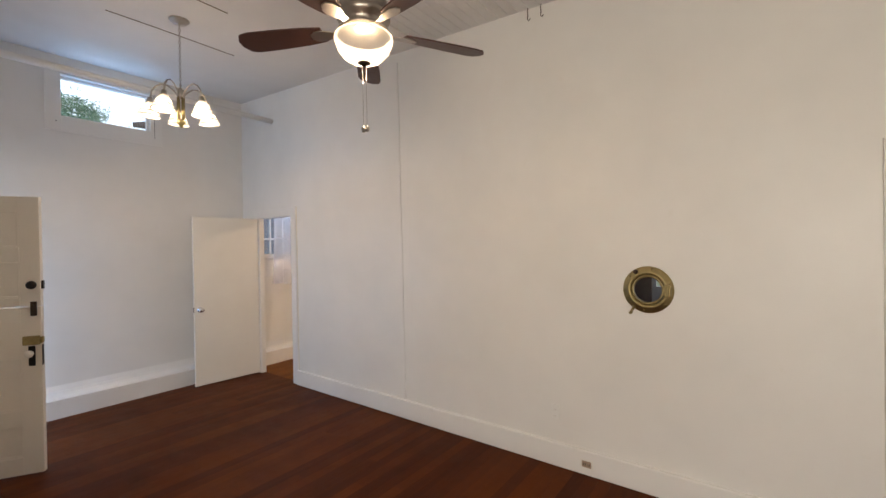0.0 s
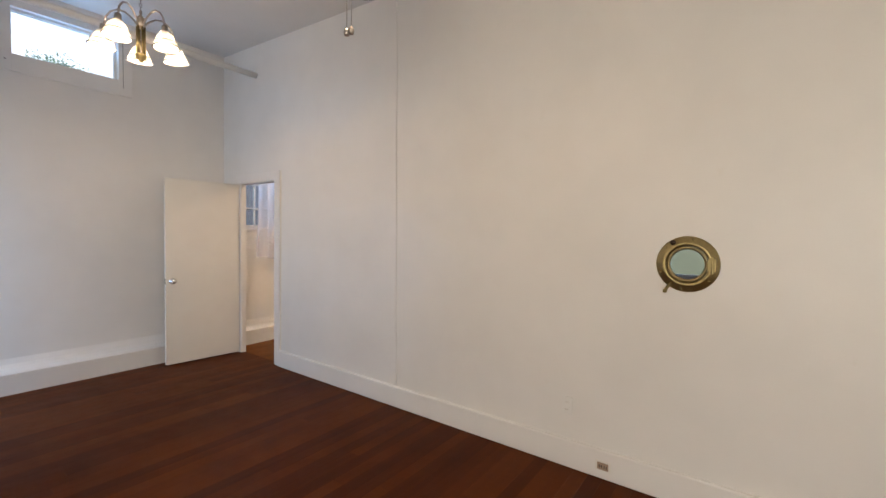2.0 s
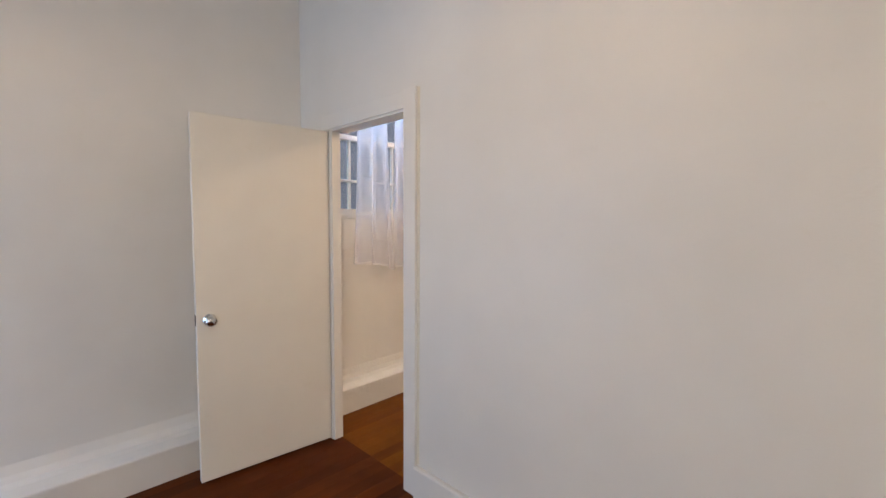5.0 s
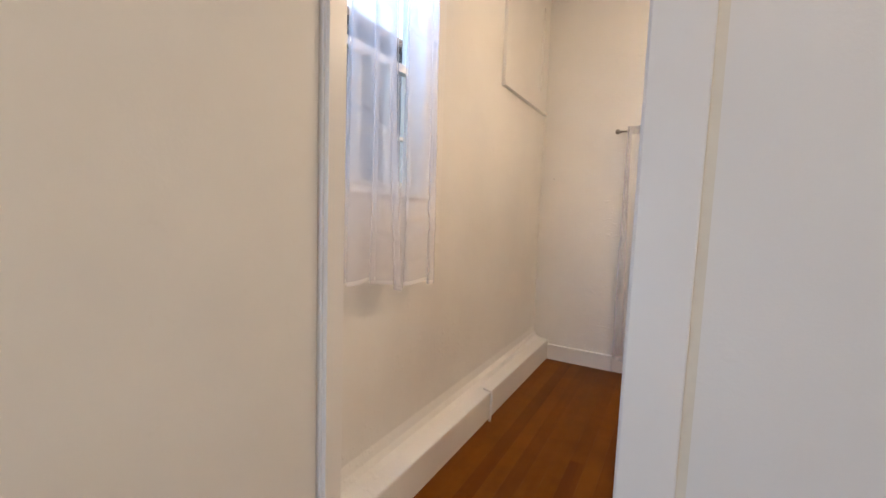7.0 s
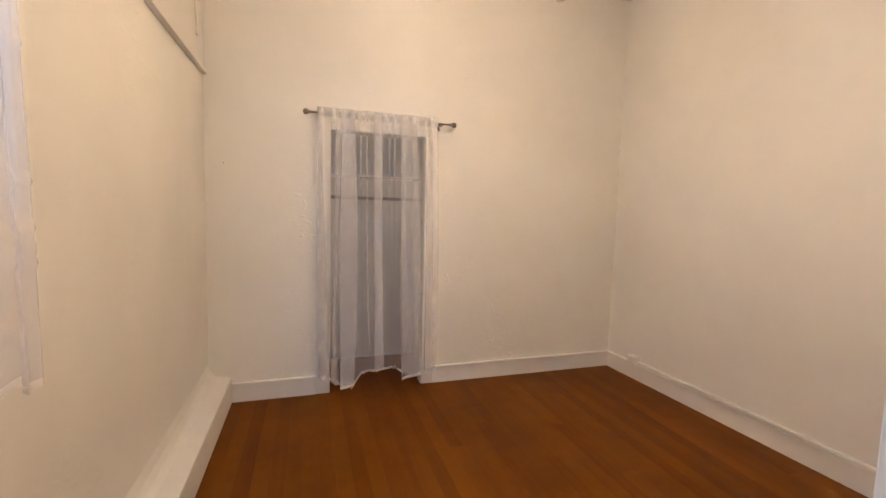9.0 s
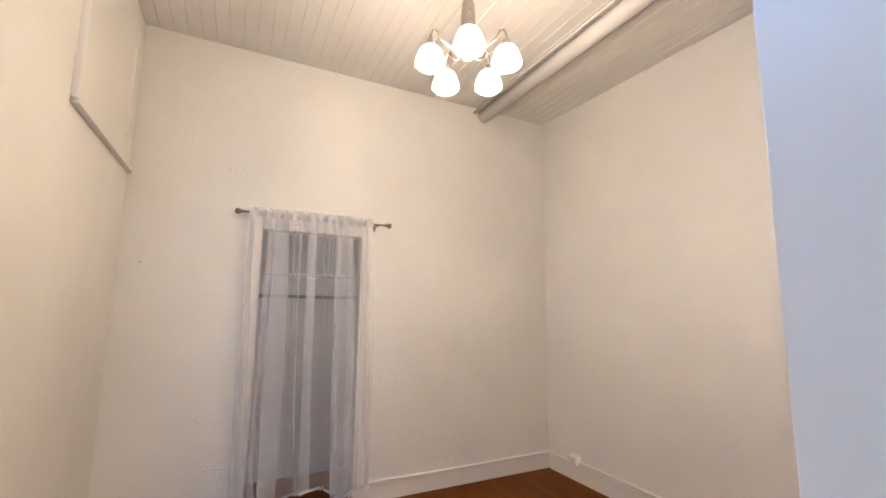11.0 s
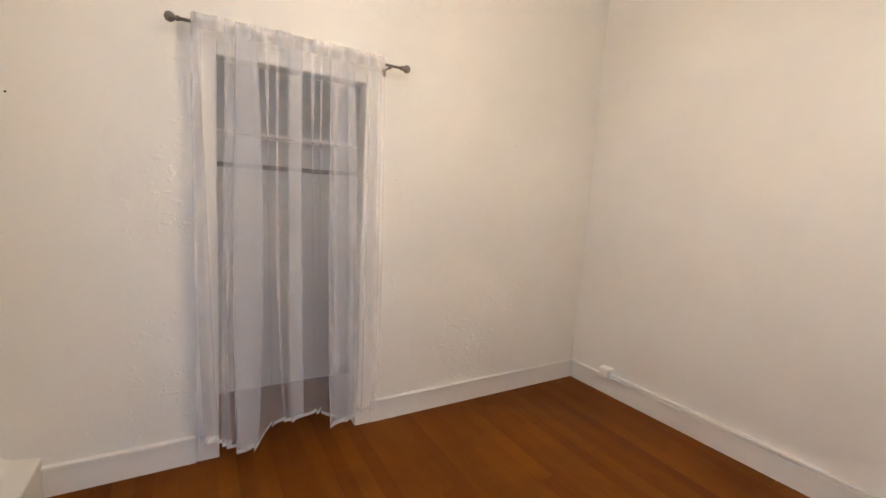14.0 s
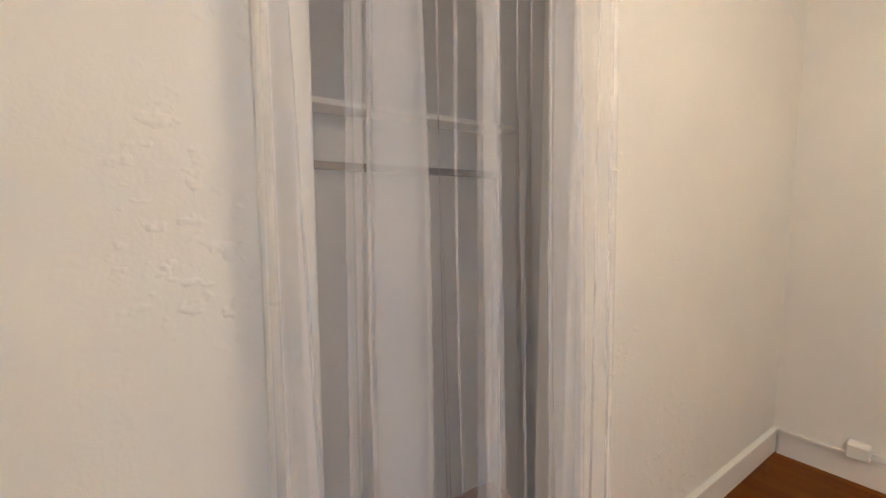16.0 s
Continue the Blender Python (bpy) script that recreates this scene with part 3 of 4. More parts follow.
tube([(0.118, -0.036, -0.045), (0.118, -0.036, 0.045)], 0.008, 10, bm)
part("hinge", bm, M_BRASS, port, bevel=0.003)
bm = tube([(-0.075, -0.02, -0.105), (-0.092, -0.034, -0.135), (-0.10, -0.045, -0.155)], 0.008, 10)
lathe([(0, -0.006), (0.011, -0.004), (0.011, 0.004), (0, 0.006)], 12, pose(-0.098, -0.045, -0.15, 90, 0, 0), bm)
part("dog_bolt", bm, M_BRASS, port, True)
bm = lathe([(0, 0), (0.014, 0), (0.014, 0.02), (0, 0.022)], 12, pose(-0.07, -0.012, 0.115, 90, 0, 0))
part("keeper", bm, M_BRONZE, port, True)

# ---- lamps ----
def chain(bm, x, y, z0, z1, r=0.008):
    z, k = z1, 0
    while z > z0:
        a = k * math.pi / 2
        c, s = math.cos(a) * r, math.sin(a) * r
        loop = [(x + c * math.cos(q), y + s * math.cos(q), z - 0.016 + 0.016 * math.sin(q)) for q in [2 * math.pi * i / 8 for i in range(9)]]
        tube(loop, 0.0022, 5, bm, False)
        z -= 0.025
        k += 1


def living_chandelier():
    x, y, zc = 1.83, -1.475, ceil1(1.83)
    r = root("chandelier", "brushed nickel five-arm chandelier with lit glass shades, hung on a chain", "chandelier", pose(x, y, zc))
    b = 2.63 - zc
    part("canopy", lathe([(0, 0), (0.075, 0), (0.075, -0.008), (0.055, -0.026), (0.014, -0.032), (0, -0.05)], 32), M_NICKEL, r, True)
    bm = bmesh.new()
    chain(bm, 0, 0, b + 0.36, -0.045)
    part("chain", bm, M_NICKEL, r, True)
    part("stem", lathe([(0, b + 0.37), (0.006, b + 0.36), (0.006, b + 0.33), (0.026, b + 0.31), (0.03, b + 0.26), (0.018, b + 0.24), (0.0, b + 0.24)], 24), M_NICKEL, r, True)
    bm = bmesh.new()
    for k in range(6):
        a = k * math.pi / 3
        tube([(0.024 * math.cos(a), 0.024 * math.sin(a), b + 0.25), (0.024 * math.cos(a), 0.024 * math.sin(a), b + 0.05)], 0.006, 8, bm)
    lathe([(0.032, b + 0.06), (0.034, b + 0.05), (0.03, b + 0.03), (0.012, b + 0.015), (0.014, b + 0.005), (0, b)], 24, None, bm)
    tagged(part("column", bm, M_BRASS, r, True), "warm brass rods")
    for k in range(5):
        a = math.radians(72 * k + 20)
        c, s = math.cos(a), math.sin(a)
        path = [(0.02, 0.262), (0.05, 0.30), (0.09, 0.335), (0.135, 0.345), (0.175, 0.325), (0.203, 0.285), (0.213, 0.235)]
        part("arm", tube([(q * c, q * s, b + h) for q, h in path], 0.0065, 10), M_NICKEL, r, True)
        m = pose(0.216 * c, 0.216 * s, b + 0.05, 0, 0, 72 * k + 20) @ pose(0, 0, 0.17, 0, -5, 0) @ pose(0, 0, -0.17) @ Matrix.Diagonal((0.86, 0.86, 0.82, 1))
        part("socket", lathe([(0, 0.222), (0.022, 0.218), (0.025, 0.175), (0.03, 0.165)], 20, m), M_NICKEL, r, True)
        part("shade", lathe([(0.026, 0.17), (0.034, 0.165), (0.056, 0.135), (0.074, 0.09), (0.088, 0.05), (0.094, 0.035), (0.090, 0.035), (0.07, 0.088), (0.05, 0.135), (0.026, 0.16)], 28, m), M_LAMP1, r, True)
        bulb(x + 0.216 * c, y + 0.216 * s, 2.63 + 0.095, BULB_ROOM1, 0.022)
        part("band", lathe([(0.0775, 0.084), (0.0795, 0.079), (0.0775, 0.074)], 28, m), M_BRONZE, r, True)
        part("rim_band", lathe([(0.0945, 0.040), (0.097, 0.036), (0.0945, 0.031), (0.09, 0.033)], 28, m), M_BRONZE, r, True)
    return r


def ceiling_fan():
    x, y = 4.13, -1.59
    r = root("ceiling_fan", "nickel ceiling fan with dark walnut blades and lit alabaster bowl", "ceiling fan", pose(x, y, 0))
    zc = ceil1(x) + 0.012
    part("canopy", lathe([(0, zc), (0.07, zc), (0.07, zc - 0.02), (0.045, zc - 0.06), (0.015, zc - 0.075)], 32), M_NICKEL, r, True)
    part("downrod", tube([(0, 0, zc - 0.05), (0, 0, 2.86)], 0.0125, 14), M_NICKEL, r, True)
    part("motor", lathe([(0, 2.90), (0.03, 2.895), (0.034, 2.86), (0.07, 2.845), (0.10, 2.825), (0.112, 2.79), (0.112, 2.735), (0.125, 2.725), (0.125, 2.70), (0.10, 2.69), (0.085, 2.66), (0.118, 2.65), (0.121, 2.64), (0, 2.64)], 40), M_NICKEL, r, True)
    part("bowl", lathe([(0.122, 2.622), (0.134, 2.62), (0.137, 2.606), (0.133, 2.586), (0.118, 2.551), (0.09, 2.52), (0.055, 2.502), (0.0, 2.496)], 44), M_BOWL, r, True)
    bulb(x, y, 2.575, BULB_FAN, 0.11)
    d = bpy.data.lights.new("bowl_light", "AREA")
    d.shape, d.size, d.energy, d.color = "DISK", 0.16, 7.0, WARM
    new("bowl_light", d).matrix_world = look((x, y, 2.54), (x, y - 0.001, 0))
    part("finial", lathe([(0.029, 2.503), (0.031, 2.496), (0.02, 2.488), (0.008, 2.482), (0, 2.478)], 20), M_BRONZE, r, True)
    bm = bmesh.new()
    for dx in (-0.012, 0.012):
        tube([(dx, 0.0, 2.50), (dx, 0.0, 2.20)], 0.0016, 6, bm)
        lathe([(0, 2.205), (0.008, 2.20), (0.012, 2.188), (0.008, 2.176), (0, 2.173)], 12, Matrix.Translation((dx, 0, 0)), bm)
    part("pull_chain", bm, M_NICKEL, r, True)
    for k in range(5):
        a = 62 + 72 * k
        m = pose(0, 0, 2.655, 0, 0, a) @ pose(0, 0, 0, 12, 0, 0)
        bm = bmesh.new()
        outline = [(0.20, -0.045), (0.30, -0.058), (0.45, -0.066), (0.58, -0.068), (0.62, -0.058), (0.645, -0.02), (0.645, 0.02), (0.62, 0.058), (0.58, 0.068), (0.45, 0.066), (0.30, 0.058), (0.20, 0.045)]
        lo = [bm.verts.new(m @ Vector((px, py, -0.004))) for px, py in outline]
        hi = [bm.verts.new(m @ Vector((px, py, 0.004))) for px, py in outline]
        bm.faces.new(lo)
        bm.faces.new(hi)
        for i in range(len(lo)):
            j = (i + 1) % len(lo)
            bm.faces.new((lo[i], lo[j], hi[j], hi[i]))
        part("blade", bm, M_BLADE, r)
        bm = bmesh.new()
        shape = [(0.09, 0.024), (0.12, 0.017), (0.15, 0.018), (0.18, 0.030), (0.21, 0.036), (0.24, 0.031), (0.265, 0.012)]
        ring = [(px, -py) for px, py in shape] + [(px, py) for px, py in reversed(shape)]
        lo = [bm.verts.new(m @ Vector((px, py, -0.011))) for px, py in ring]
        hi = [bm.verts.new(m @ Vector((px, py, -0.0045))) for px, py in ring]
        bm.faces.new(lo)
        bm.faces.new(hi)
        for i in range(len(lo)):
            bm.faces.new((lo[i], lo[i - 1], hi[i - 1], hi[i]))
        part("blade_iron", bm, M_NICKEL, r, bevel=0.002)
    return r


def small_chandelier():
    x, y = 1.57, 1.47
    r = root("chandelier_small_room", "nickel chandelier with lit opal glass shades, hung under the board ceiling", "chandelier", pose(x, y, CEIL2))
    b = 2.545 - CEIL2
    part("canopy", lathe([(0, 0), (0.07, 0), (0.07, -0.01), (0.045, -0.03), (0, -0.04)], 32), M_NICKEL, r, True)
    bm = bmesh.new()
    chain(bm, 0, 0, b + 0.40, -0.03)
    part("chain", bm, M_NICKEL, r, True)
    part("column", lathe([(0, b + 0.42), (0.012, b + 0.40), (0.03, b + 0.36), (0.035, b + 0.25), (0.026, b + 0.14), (0.034, b + 0.11), (0.02, b + 0.08), (0, b + 0.065)], 24), M_NICKEL, r, True)
    for k in range(5):
        a = math.radians(72 * k + 26)
        c, s = math.cos(a), math.sin(a)
        path = [(0.025, 0.13), (0.08, 0.12), (0.13, 0.15), (0.15, 0.19), (0.168, 0.19), (0.18, 0.16), (0.18, 0.12)]
        part("arm", tube([(q * c, q * s, b + h) for q, h in path], 0.006, 10), M_NICKEL, r, True)
        m = Matrix.Translation((0.18 * c, 0.18 * s, b)) @ Matrix.Diagonal((0.9, 0.9, 0.9, 1))
        bulb(x + 0.18 * c, y + 0.18 * s, 2.545 + 0.05, BULB_ROOM2, 0.03)
        part("socket", lathe([(0, 0.15), (0.02, 0.148), (0.024, 0.115)], 18, m), M_NICKEL, r, True)
        part("shade", lathe([(0.026, 0.118), (0.045, 0.105), (0.058, 0.085), (0.066, 0.06), (0.074, 0.035), (0.074, 0.018), (0.06, 0.004), (0.045, 0.0), (0.0, 0.002)], 28, m), M_LAMP2, r, True)
    return r


living_chandelier()
ceiling_fan()
small_chandelier()


# ---- curtains ----
def gathered(turns, top, seed, wave=0.004, strips=()):
    """A sheet gathered into flat pleats. turns: (x at the head, x at mid height, x at the hem, hem height, depth) of each
    edge at which the cloth doubles back; strips: (turn, side, width) of rolled edges. Returns (cloth, hem, strips)."""
    rng = random.Random(seed)
    k = len(turns)
    creases = [(rng.uniform(0.35, 1.75), rng.uniform(0, k), rng.uniform(1.5, 5.0), rng.uniform(-0.05, 0.05)) for _ in range(12)]
    sway = [(rng.uniform(0, 6.28), rng.uniform(0.001, 0.004)) for _ in turns]

    def plan(i, v):
        a, b, c, z, d = turns[i]
        ph, am = sway[i]
        m = 0.42
        x = a * (v - m) * (v - 1) / m + b * v * (v - 1) / (m * (m - 1)) + c * v * (v - m) / (1 - m)
        return x + am * math.sin(ph + 6 * v), -d * (0.6 + 0.7 * v) + 0.005 * math.sin(ph + 3.3 * v), z

    def point(i, w, v):
        a, b = plan(i, v), plan(i + 1, v)
        e = (1 - math.cos(math.pi * w)) / 2
        x = a[0] + (b[0] - a[0]) * (0.2 * w + 0.8 * e)
        z = top + (a[2] + (b[2] - a[2]) * e - top) * v
        y = a[1] + (b[1] - a[1]) * w + wave * math.sin(2.5 * math.pi * w + i) * (0.4 + v)
        wide = min(1.0, abs(b[0] - a[0]) / 0.06)
        for drop, at, reach, tilt in creases:
            q = abs(i + w - at) / reach
            if q < 1:
                y -= 0.006 * wide * (1 - q * q) * math.exp(-((top - z - drop - tilt * (i + w - at) / reach) / 0.011) ** 2)
        return x, y, z

    def grid(v0, v1, rows_n):
        bm = bmesh.new()
        rows = []
        for j in range(rows_n + 1):
            v = v0 + (v1 - v0) * j / rows_n
            rows.append([bm.verts.new(point(i, w / 10, v)) for i in range(k - 1) for w in range(10 + (i == k - 2))])
        for p, q in zip(rows, rows[1:]):
            for i in range(len(p) - 1):
                bm.faces.new((p[i], p[i + 1], q[i + 1], q[i]))
        return bm

    def strip(i, side, wide):
        bm = bmesh.new()
        rows = []
        for j in range(81):
            v = 0.992 * j / 80
            x, y, z = plan(i, v)
            z = top + (z - top) * v
            u = wide * (0.75 + 0.25 * math.sin(9 * v + i))
            rows.append([bm.verts.new((x + side * u * q, y - 0.004 * math.sin(math.pi * q) - 0.003, z)) for q in (0, 0.35, 0.7, 1)])
        for p, q in zip(rows, rows[1:]):
            for n in range(3):
                bm.faces.new((p[n], p[n + 1], q[n + 1], q[n]))
        return bm

    return grid(0, 0.991, 150), grid(0.991, 1.0, 1), [strip(*q) for q in strips]


def pleat(left, right, hem, depth=0.03, folds=1):
    """One flat pleat: the cloth runs on to the right edge, back to the left one, and forward again, folds times over."""
    out = []
    for q in range(folds):
        tuck = 0.006 * q
        wide = [min(tuck, 0.2 * (b - a)) for a, b in zip(left, right)]
        out += [(*[b - w for b, w in zip(right, wide)], hem + 0.012 + 0.01 * q, depth * (0.35 + q) / folds),
                (*[a + w for a, w in zip(left, wide)], hem + 0.006 * q, depth * (1 + q) / folds)]
    return out


# closet curtain on its rod
rod = root("curtain_rod", "slim dark nickel curtain rod with ball finials over the closet opening", "curtain rod", pose(0, YC, 0))
RY, RZ = -0.085, 2.128
part("rod", tube([(0.695, RY, RZ), (1.725, RY, RZ)], 0.0075, 12), M_ROD, rod, True)
for x, s in ((0.695, -1), (1.725, 1)):
    m = pose(x, RY, RZ, 0, 90 * s, 0)
    part("finial", lathe([(0.0, -0.002), (0.012, 0.0), (0.012, 0.010), (0.008, 0.014), (0.019, 0.024), (0.022, 0.036), (0.017, 0.050), (0.0, 0.057)], 20, m), M_ROD, rod, True)
for x in (0.745, 1.66):
    bm = tube([(x, RY, RZ - 0.01), (x, -0.004, RZ - 0.01)], 0.005, 8)
    box(bm, x - 0.01, x + 0.01, -0.004, 0.0, RZ - 0.04, RZ + 0.02)
    box(bm, x - 0.006, x + 0.006, RY - 0.012, RY + 0.012, RZ - 0.018, RZ - 0.006)
    part("bracket", bm, M_ROD, rod, True)


def hung_curtain(name, label, sheets, m, cloth):
    r = root(name, label, "curtain", m)
    for turns, top, seed, strips in sheets:
        a, b, rolled = gathered(turns, top, seed, 0.004, strips)
        part("sheet", a, cloth, r, True)
        part("hem", b, M_HEM, r, True)
        for bm in rolled:
            part("rolled_edge", bm, M_SEAM, r, True)
    return r


FOLDS = ([(0.735, 0.728, 0.745, 0.19, 0.0)] + pleat((0.738, 0.735, 0.75), (0.775, 0.775, 0.80), 0.19)
         + pleat((0.738, 0.742, 0.765), (0.757, 0.786, 0.83), 0.18, 0.04, 2)
         + pleat((0.862, 0.852, 0.840), (0.90, 0.889, 0.865), 0.150) + pleat((0.868, 0.862, 0.862), (0.882, 0.872, 0.885), 0.135, 0.035)
         + pleat((0.905, 0.893, 0.903), (0.995, 1.030, 1.012), 0.092, 0.04, 2) + pleat((0.968, 1.000, 0.985), (0.985, 1.012, 0.998), 0.10, 0.05)
         + pleat((1.020, 1.050, 1.07), (1.045, 1.056, 1.072), 0.20) + pleat((1.075, 1.084, 1.13), (1.10, 1.098, 1.15), 0.21)
         + pleat((1.135, 1.140, 1.160), (1.202, 1.212, 1.236), 0.205, 0.04, 2)
         + pleat((1.235, 1.262, 1.30), (1.262, 1.268, 1.302), 0.215) + pleat((1.285, 1.298, 1.33), (1.305, 1.302, 1.332), 0.215)
         + pleat((1.330, 1.336, 1.376), (1.385, 1.385, 1.44), 0.130, 0.045) + pleat((1.350, 1.362, 1.400), (1.455, 1.515, 1.534), 0.135, 0.035)
         + pleat((1.415, 1.440, 1.460), (1.450, 1.495, 1.515), 0.145, 0.05)
         + pleat((1.520, 1.545, 1.550), (1.552, 1.560, 1.565), 0.17) + pleat((1.575, 1.600, 1.61), (1.610, 1.635, 1.645), 0.17) + [(1.628, 1.655, 1.665, 0.17, 0.01)])
r = hung_curtain("closet_curtain", "sheer white voile curtain gathered on a rod across the closet",
                 [(FOLDS, 2.165, 11, ((3, -1, 0.005), (12, 1, 0.010), (21, -1, 0.006), (30, 1, 0.007)))], pose(0, YC + RY, 0), M_CLOTH)
bm = bmesh.new()
rng = random.Random(5)
n = 220
cols = []
for i in range(n + 1):
    x = 0.735 + 0.893 * i / n
    w = 0.004 * math.sin(i * 0.42) + 0.004 * math.sin(i * 0.17 + 1)
    cols.append([bm.verts.new((x + 0.002 * rng.random(), y, z)) for y, z in ((-0.014 + w * 1.3, 2.098 + 0.006 * rng.random()), (-0.014 + w, 2.115), (-0.012 + w, 2.137), (-0.004 + w * 1.6, 2.164 + 0.012 * rng.random()), (0.012 + w * 0.5, 2.132))])
for p, q in zip(cols, cols[1:]):
    for k in range(4):
        bm.faces.new((p[k], p[k + 1], q[k + 1], q[k]))
part("heading", bm, M_SEAM, r, True)

# window curtains of the small room, a dark gap between the two; local x runs along the wall
SIDE_A = ([(0.385, 0.385, 0.355, 1.125, 0.0)] + pleat((0.392, 0.392, 0.37), (0.425, 0.43, 0.41), 1.12, 0.02, 1) + pleat((0.50, 0.505, 0.50), (0.53, 0.55, 0.545), 1.11, 0.02, 1)
          + pleat((0.61, 0.622, 0.665), (0.665, 0.660, 0.74), 1.065, 0.012, 1) + [(0.668, 0.662, 0.745, 1.045, 0.012)])
SIDE_B = ([(0.745, 0.742, 0.71, 1.075, 0.0)] + pleat((0.752, 0.752, 0.74), (0.80, 0.80, 0.79), 1.07, 0.012, 1)
          + pleat((0.92, 0.925, 0.925), (0.975, 0.98, 0.98), 1.055, 0.02, 1) + [(0.995, 1.0, 1.0, 1.05, 0.01)])
hung_curtain("window_curtain", "sheer white voile window curtains hanging over the sill",
             [(SIDE_A, 2.86, 31, ((7, -1, 0.008),)), (SIDE_B, 2.86, 42, ((5, -1, 0.008),))], pose(0.11, 0, 0, 0, 0, 90), M_DENSE)
r = root("window_curtain_rod", "slim nickel curtain rod over the window", "curtain rod", pose(0.11, 0.05, 2.87))
part("rod", tube([(0, 0, 0), (0, 1.15, 0)], 0.0075, 12), M_NICKEL, r, True)
for y in (0.03, 1.1):
    part("bracket", tube([(0, y, -0.01), (-0.11, y, -0.01)], 0.005, 8), M_NICKEL, r, True)

# ---- closet fittings ----
r = root("closet_shelf", "narrow white painted closet shelf over a dark hook rail", "shelf", pose(0, YC, 0))
part("board", boxes((0.53, 1.92, 0.57, 0.72, 1.742, 1.762)), M_TRIM, r, bevel=0.003)
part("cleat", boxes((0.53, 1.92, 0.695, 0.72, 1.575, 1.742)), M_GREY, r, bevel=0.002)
part("rail", boxes((0.53, 1.92, 0.69, 0.72, 1.545, 1.575)), M_BRONZE, r, bevel=0.003)

# ---- small fittings ----
r = root("wall_outlet", "white plastic wall outlet plate", "outlet", pose(4.407, 0, 0.385))
part("plate", boxes((-0.036, 0.036, -0.011, 0, -0.058, 0.058)), M_PLASTIC, r, bevel=0.005)
part("socket", boxes((-0.017, 0.017, -0.014, -0.011, 0.008, 0.038), (-0.017, 0.017, -0.014, -0.011, -0.038, -0.008)), M_PLASTIC, r, bevel=0.003)
for x, z in ((-0.0065, 0.024), (0.0065, 0.024), (-0.0065, -0.024), (0.0065, -0.024)):
    part("slot", boxes((x - 0.001, x + 0.001, -0.0148, -0.014, z - 0.004, z + 0.004)), M_BROWN, r)
r = root("baseboard_outlet", "old brown outlet let into the baseboard with a paint-smeared plate", "outlet", pose(4.645, -0.034, 0.083))
part("plate", boxes((-0.045, 0.045, -0.004, 0, -0.032, 0.032)), M_DOOR, r, bevel=0.002)
part("socket", boxes((-0.033, 0.033, -0.010, -0.004, -0.022, 0.022)), M_BROWN, r, bevel=0.004)
for x in (-0.018, -0.006, 0.01, 0.022):
    part("slot", boxes((x - 0.002, x + 0.002, -0.0115, -0.010, -0.008, 0.008)), M_BLACK, r)

for x, z in ((4.24, 3.40), (4.345, 3.40)):
    r = root("ceiling_hook", "small dark wire hook where the wall meets the ceiling", "hook", pose(x, -0.02, ceil1(x) + 0.01), "hooks at the ceiling")
    part("wire", tube([(0, 0, 0.0), (0.0, -0.006, -0.03), (0.004, -0.008, -0.06), (0.0, -0.01, -0.085), (0.012, -0.012, -0.10), (0.024, -0.012, -0.088)], 0.0035, 8), M_BRONZE, r, True)

r = root("junction_box", "white surface outlet box on the baseboard with a raceway", "outlet", EAST_WALL @ pose(0, -0.35, 0.20, 0.6, 0, 0))
part("box", boxes((-0.064, 0, -0.044, 0.044, -0.036, 0.04)), M_PLASTIC, r, bevel=0.008)
part("cover", boxes((-0.071, -0.064, -0.038, 0.038, -0.031, 0.035)), M_PLASTIC, r, bevel=0.004)
part("raceway", boxes((-0.030, -0.002, -1.86, -0.035, -0.026, -0.004)), M_PLASTIC, r, bevel=0.005)
part("connector", boxes((-0.036, 0, -2.06, -1.90, -0.026, 0.010)), M_PLASTIC, r, bevel=0.008)
part("raceway_end", boxes((-0.030, -0.002, -2.60, -2.06, -0.026, -0.004)), M_PLASTIC, r, bevel=0.005)

r = root("wall_cable", "thin white painted cable clipped up the wall", "cable", EAST_WALL @ pose(0, -YC, 0))
part("cable", tube([(-0.006, 0.86 + 0.03 * z / 2 + 0.004 * math.sin(6 * z), z) for z in [0.21 + 0.1 * k for k in range(31)]], 0.0055, 8), M_PLASTIC, r, True)
part("clip", boxes((-0.016, 0, 0.866, 0.894, 1.38, 1.40)), M_PLASTIC, r, bevel=0.003)

r = root("ledge_hook", "white painted hooked bracket over the wall ledge", "bracket", pose(0, 1.77, 0))
part("strap", tube([(0.10, 0, 0.215), (0.135, 0, 0.213), (0.158, 0, 0.205), (0.163, 0.0, 0.17), (0.164, -0.015, 0.06), (0.166, -0.03, 0.012)], 0.009, 10), M_TRIM, r, True)

r = root("wall_nail", "small dark nail driven into the plaster wall", "nail", pose(0.12, YC, 1.745, 90, 0, 0))
part("nail", lathe([(0, 0.012), (0.004, 0.012), (0.004, 0.010), (0.0016, 0.009), (0.0016, -0.01)], 10), M_BRONZE, r, True)

# sagging tape seams of the plasterboard ceiling
for x, y0, y1 in ((1.515, -1.88, -0.86), (2.28, -1.95, -1.30)):
    pts = [(x + 0.006 * math.sin(4 * t), y0 + (y1 - y0) * t, ceil1(x) - 0.001) for t in [k / 14 for k in range(15)]]
    structure("ceiling_seam", tube(pts, 0.005, 6), M_CRACK, "lifting tape seam of the plasterboard ceiling", smooth=True)

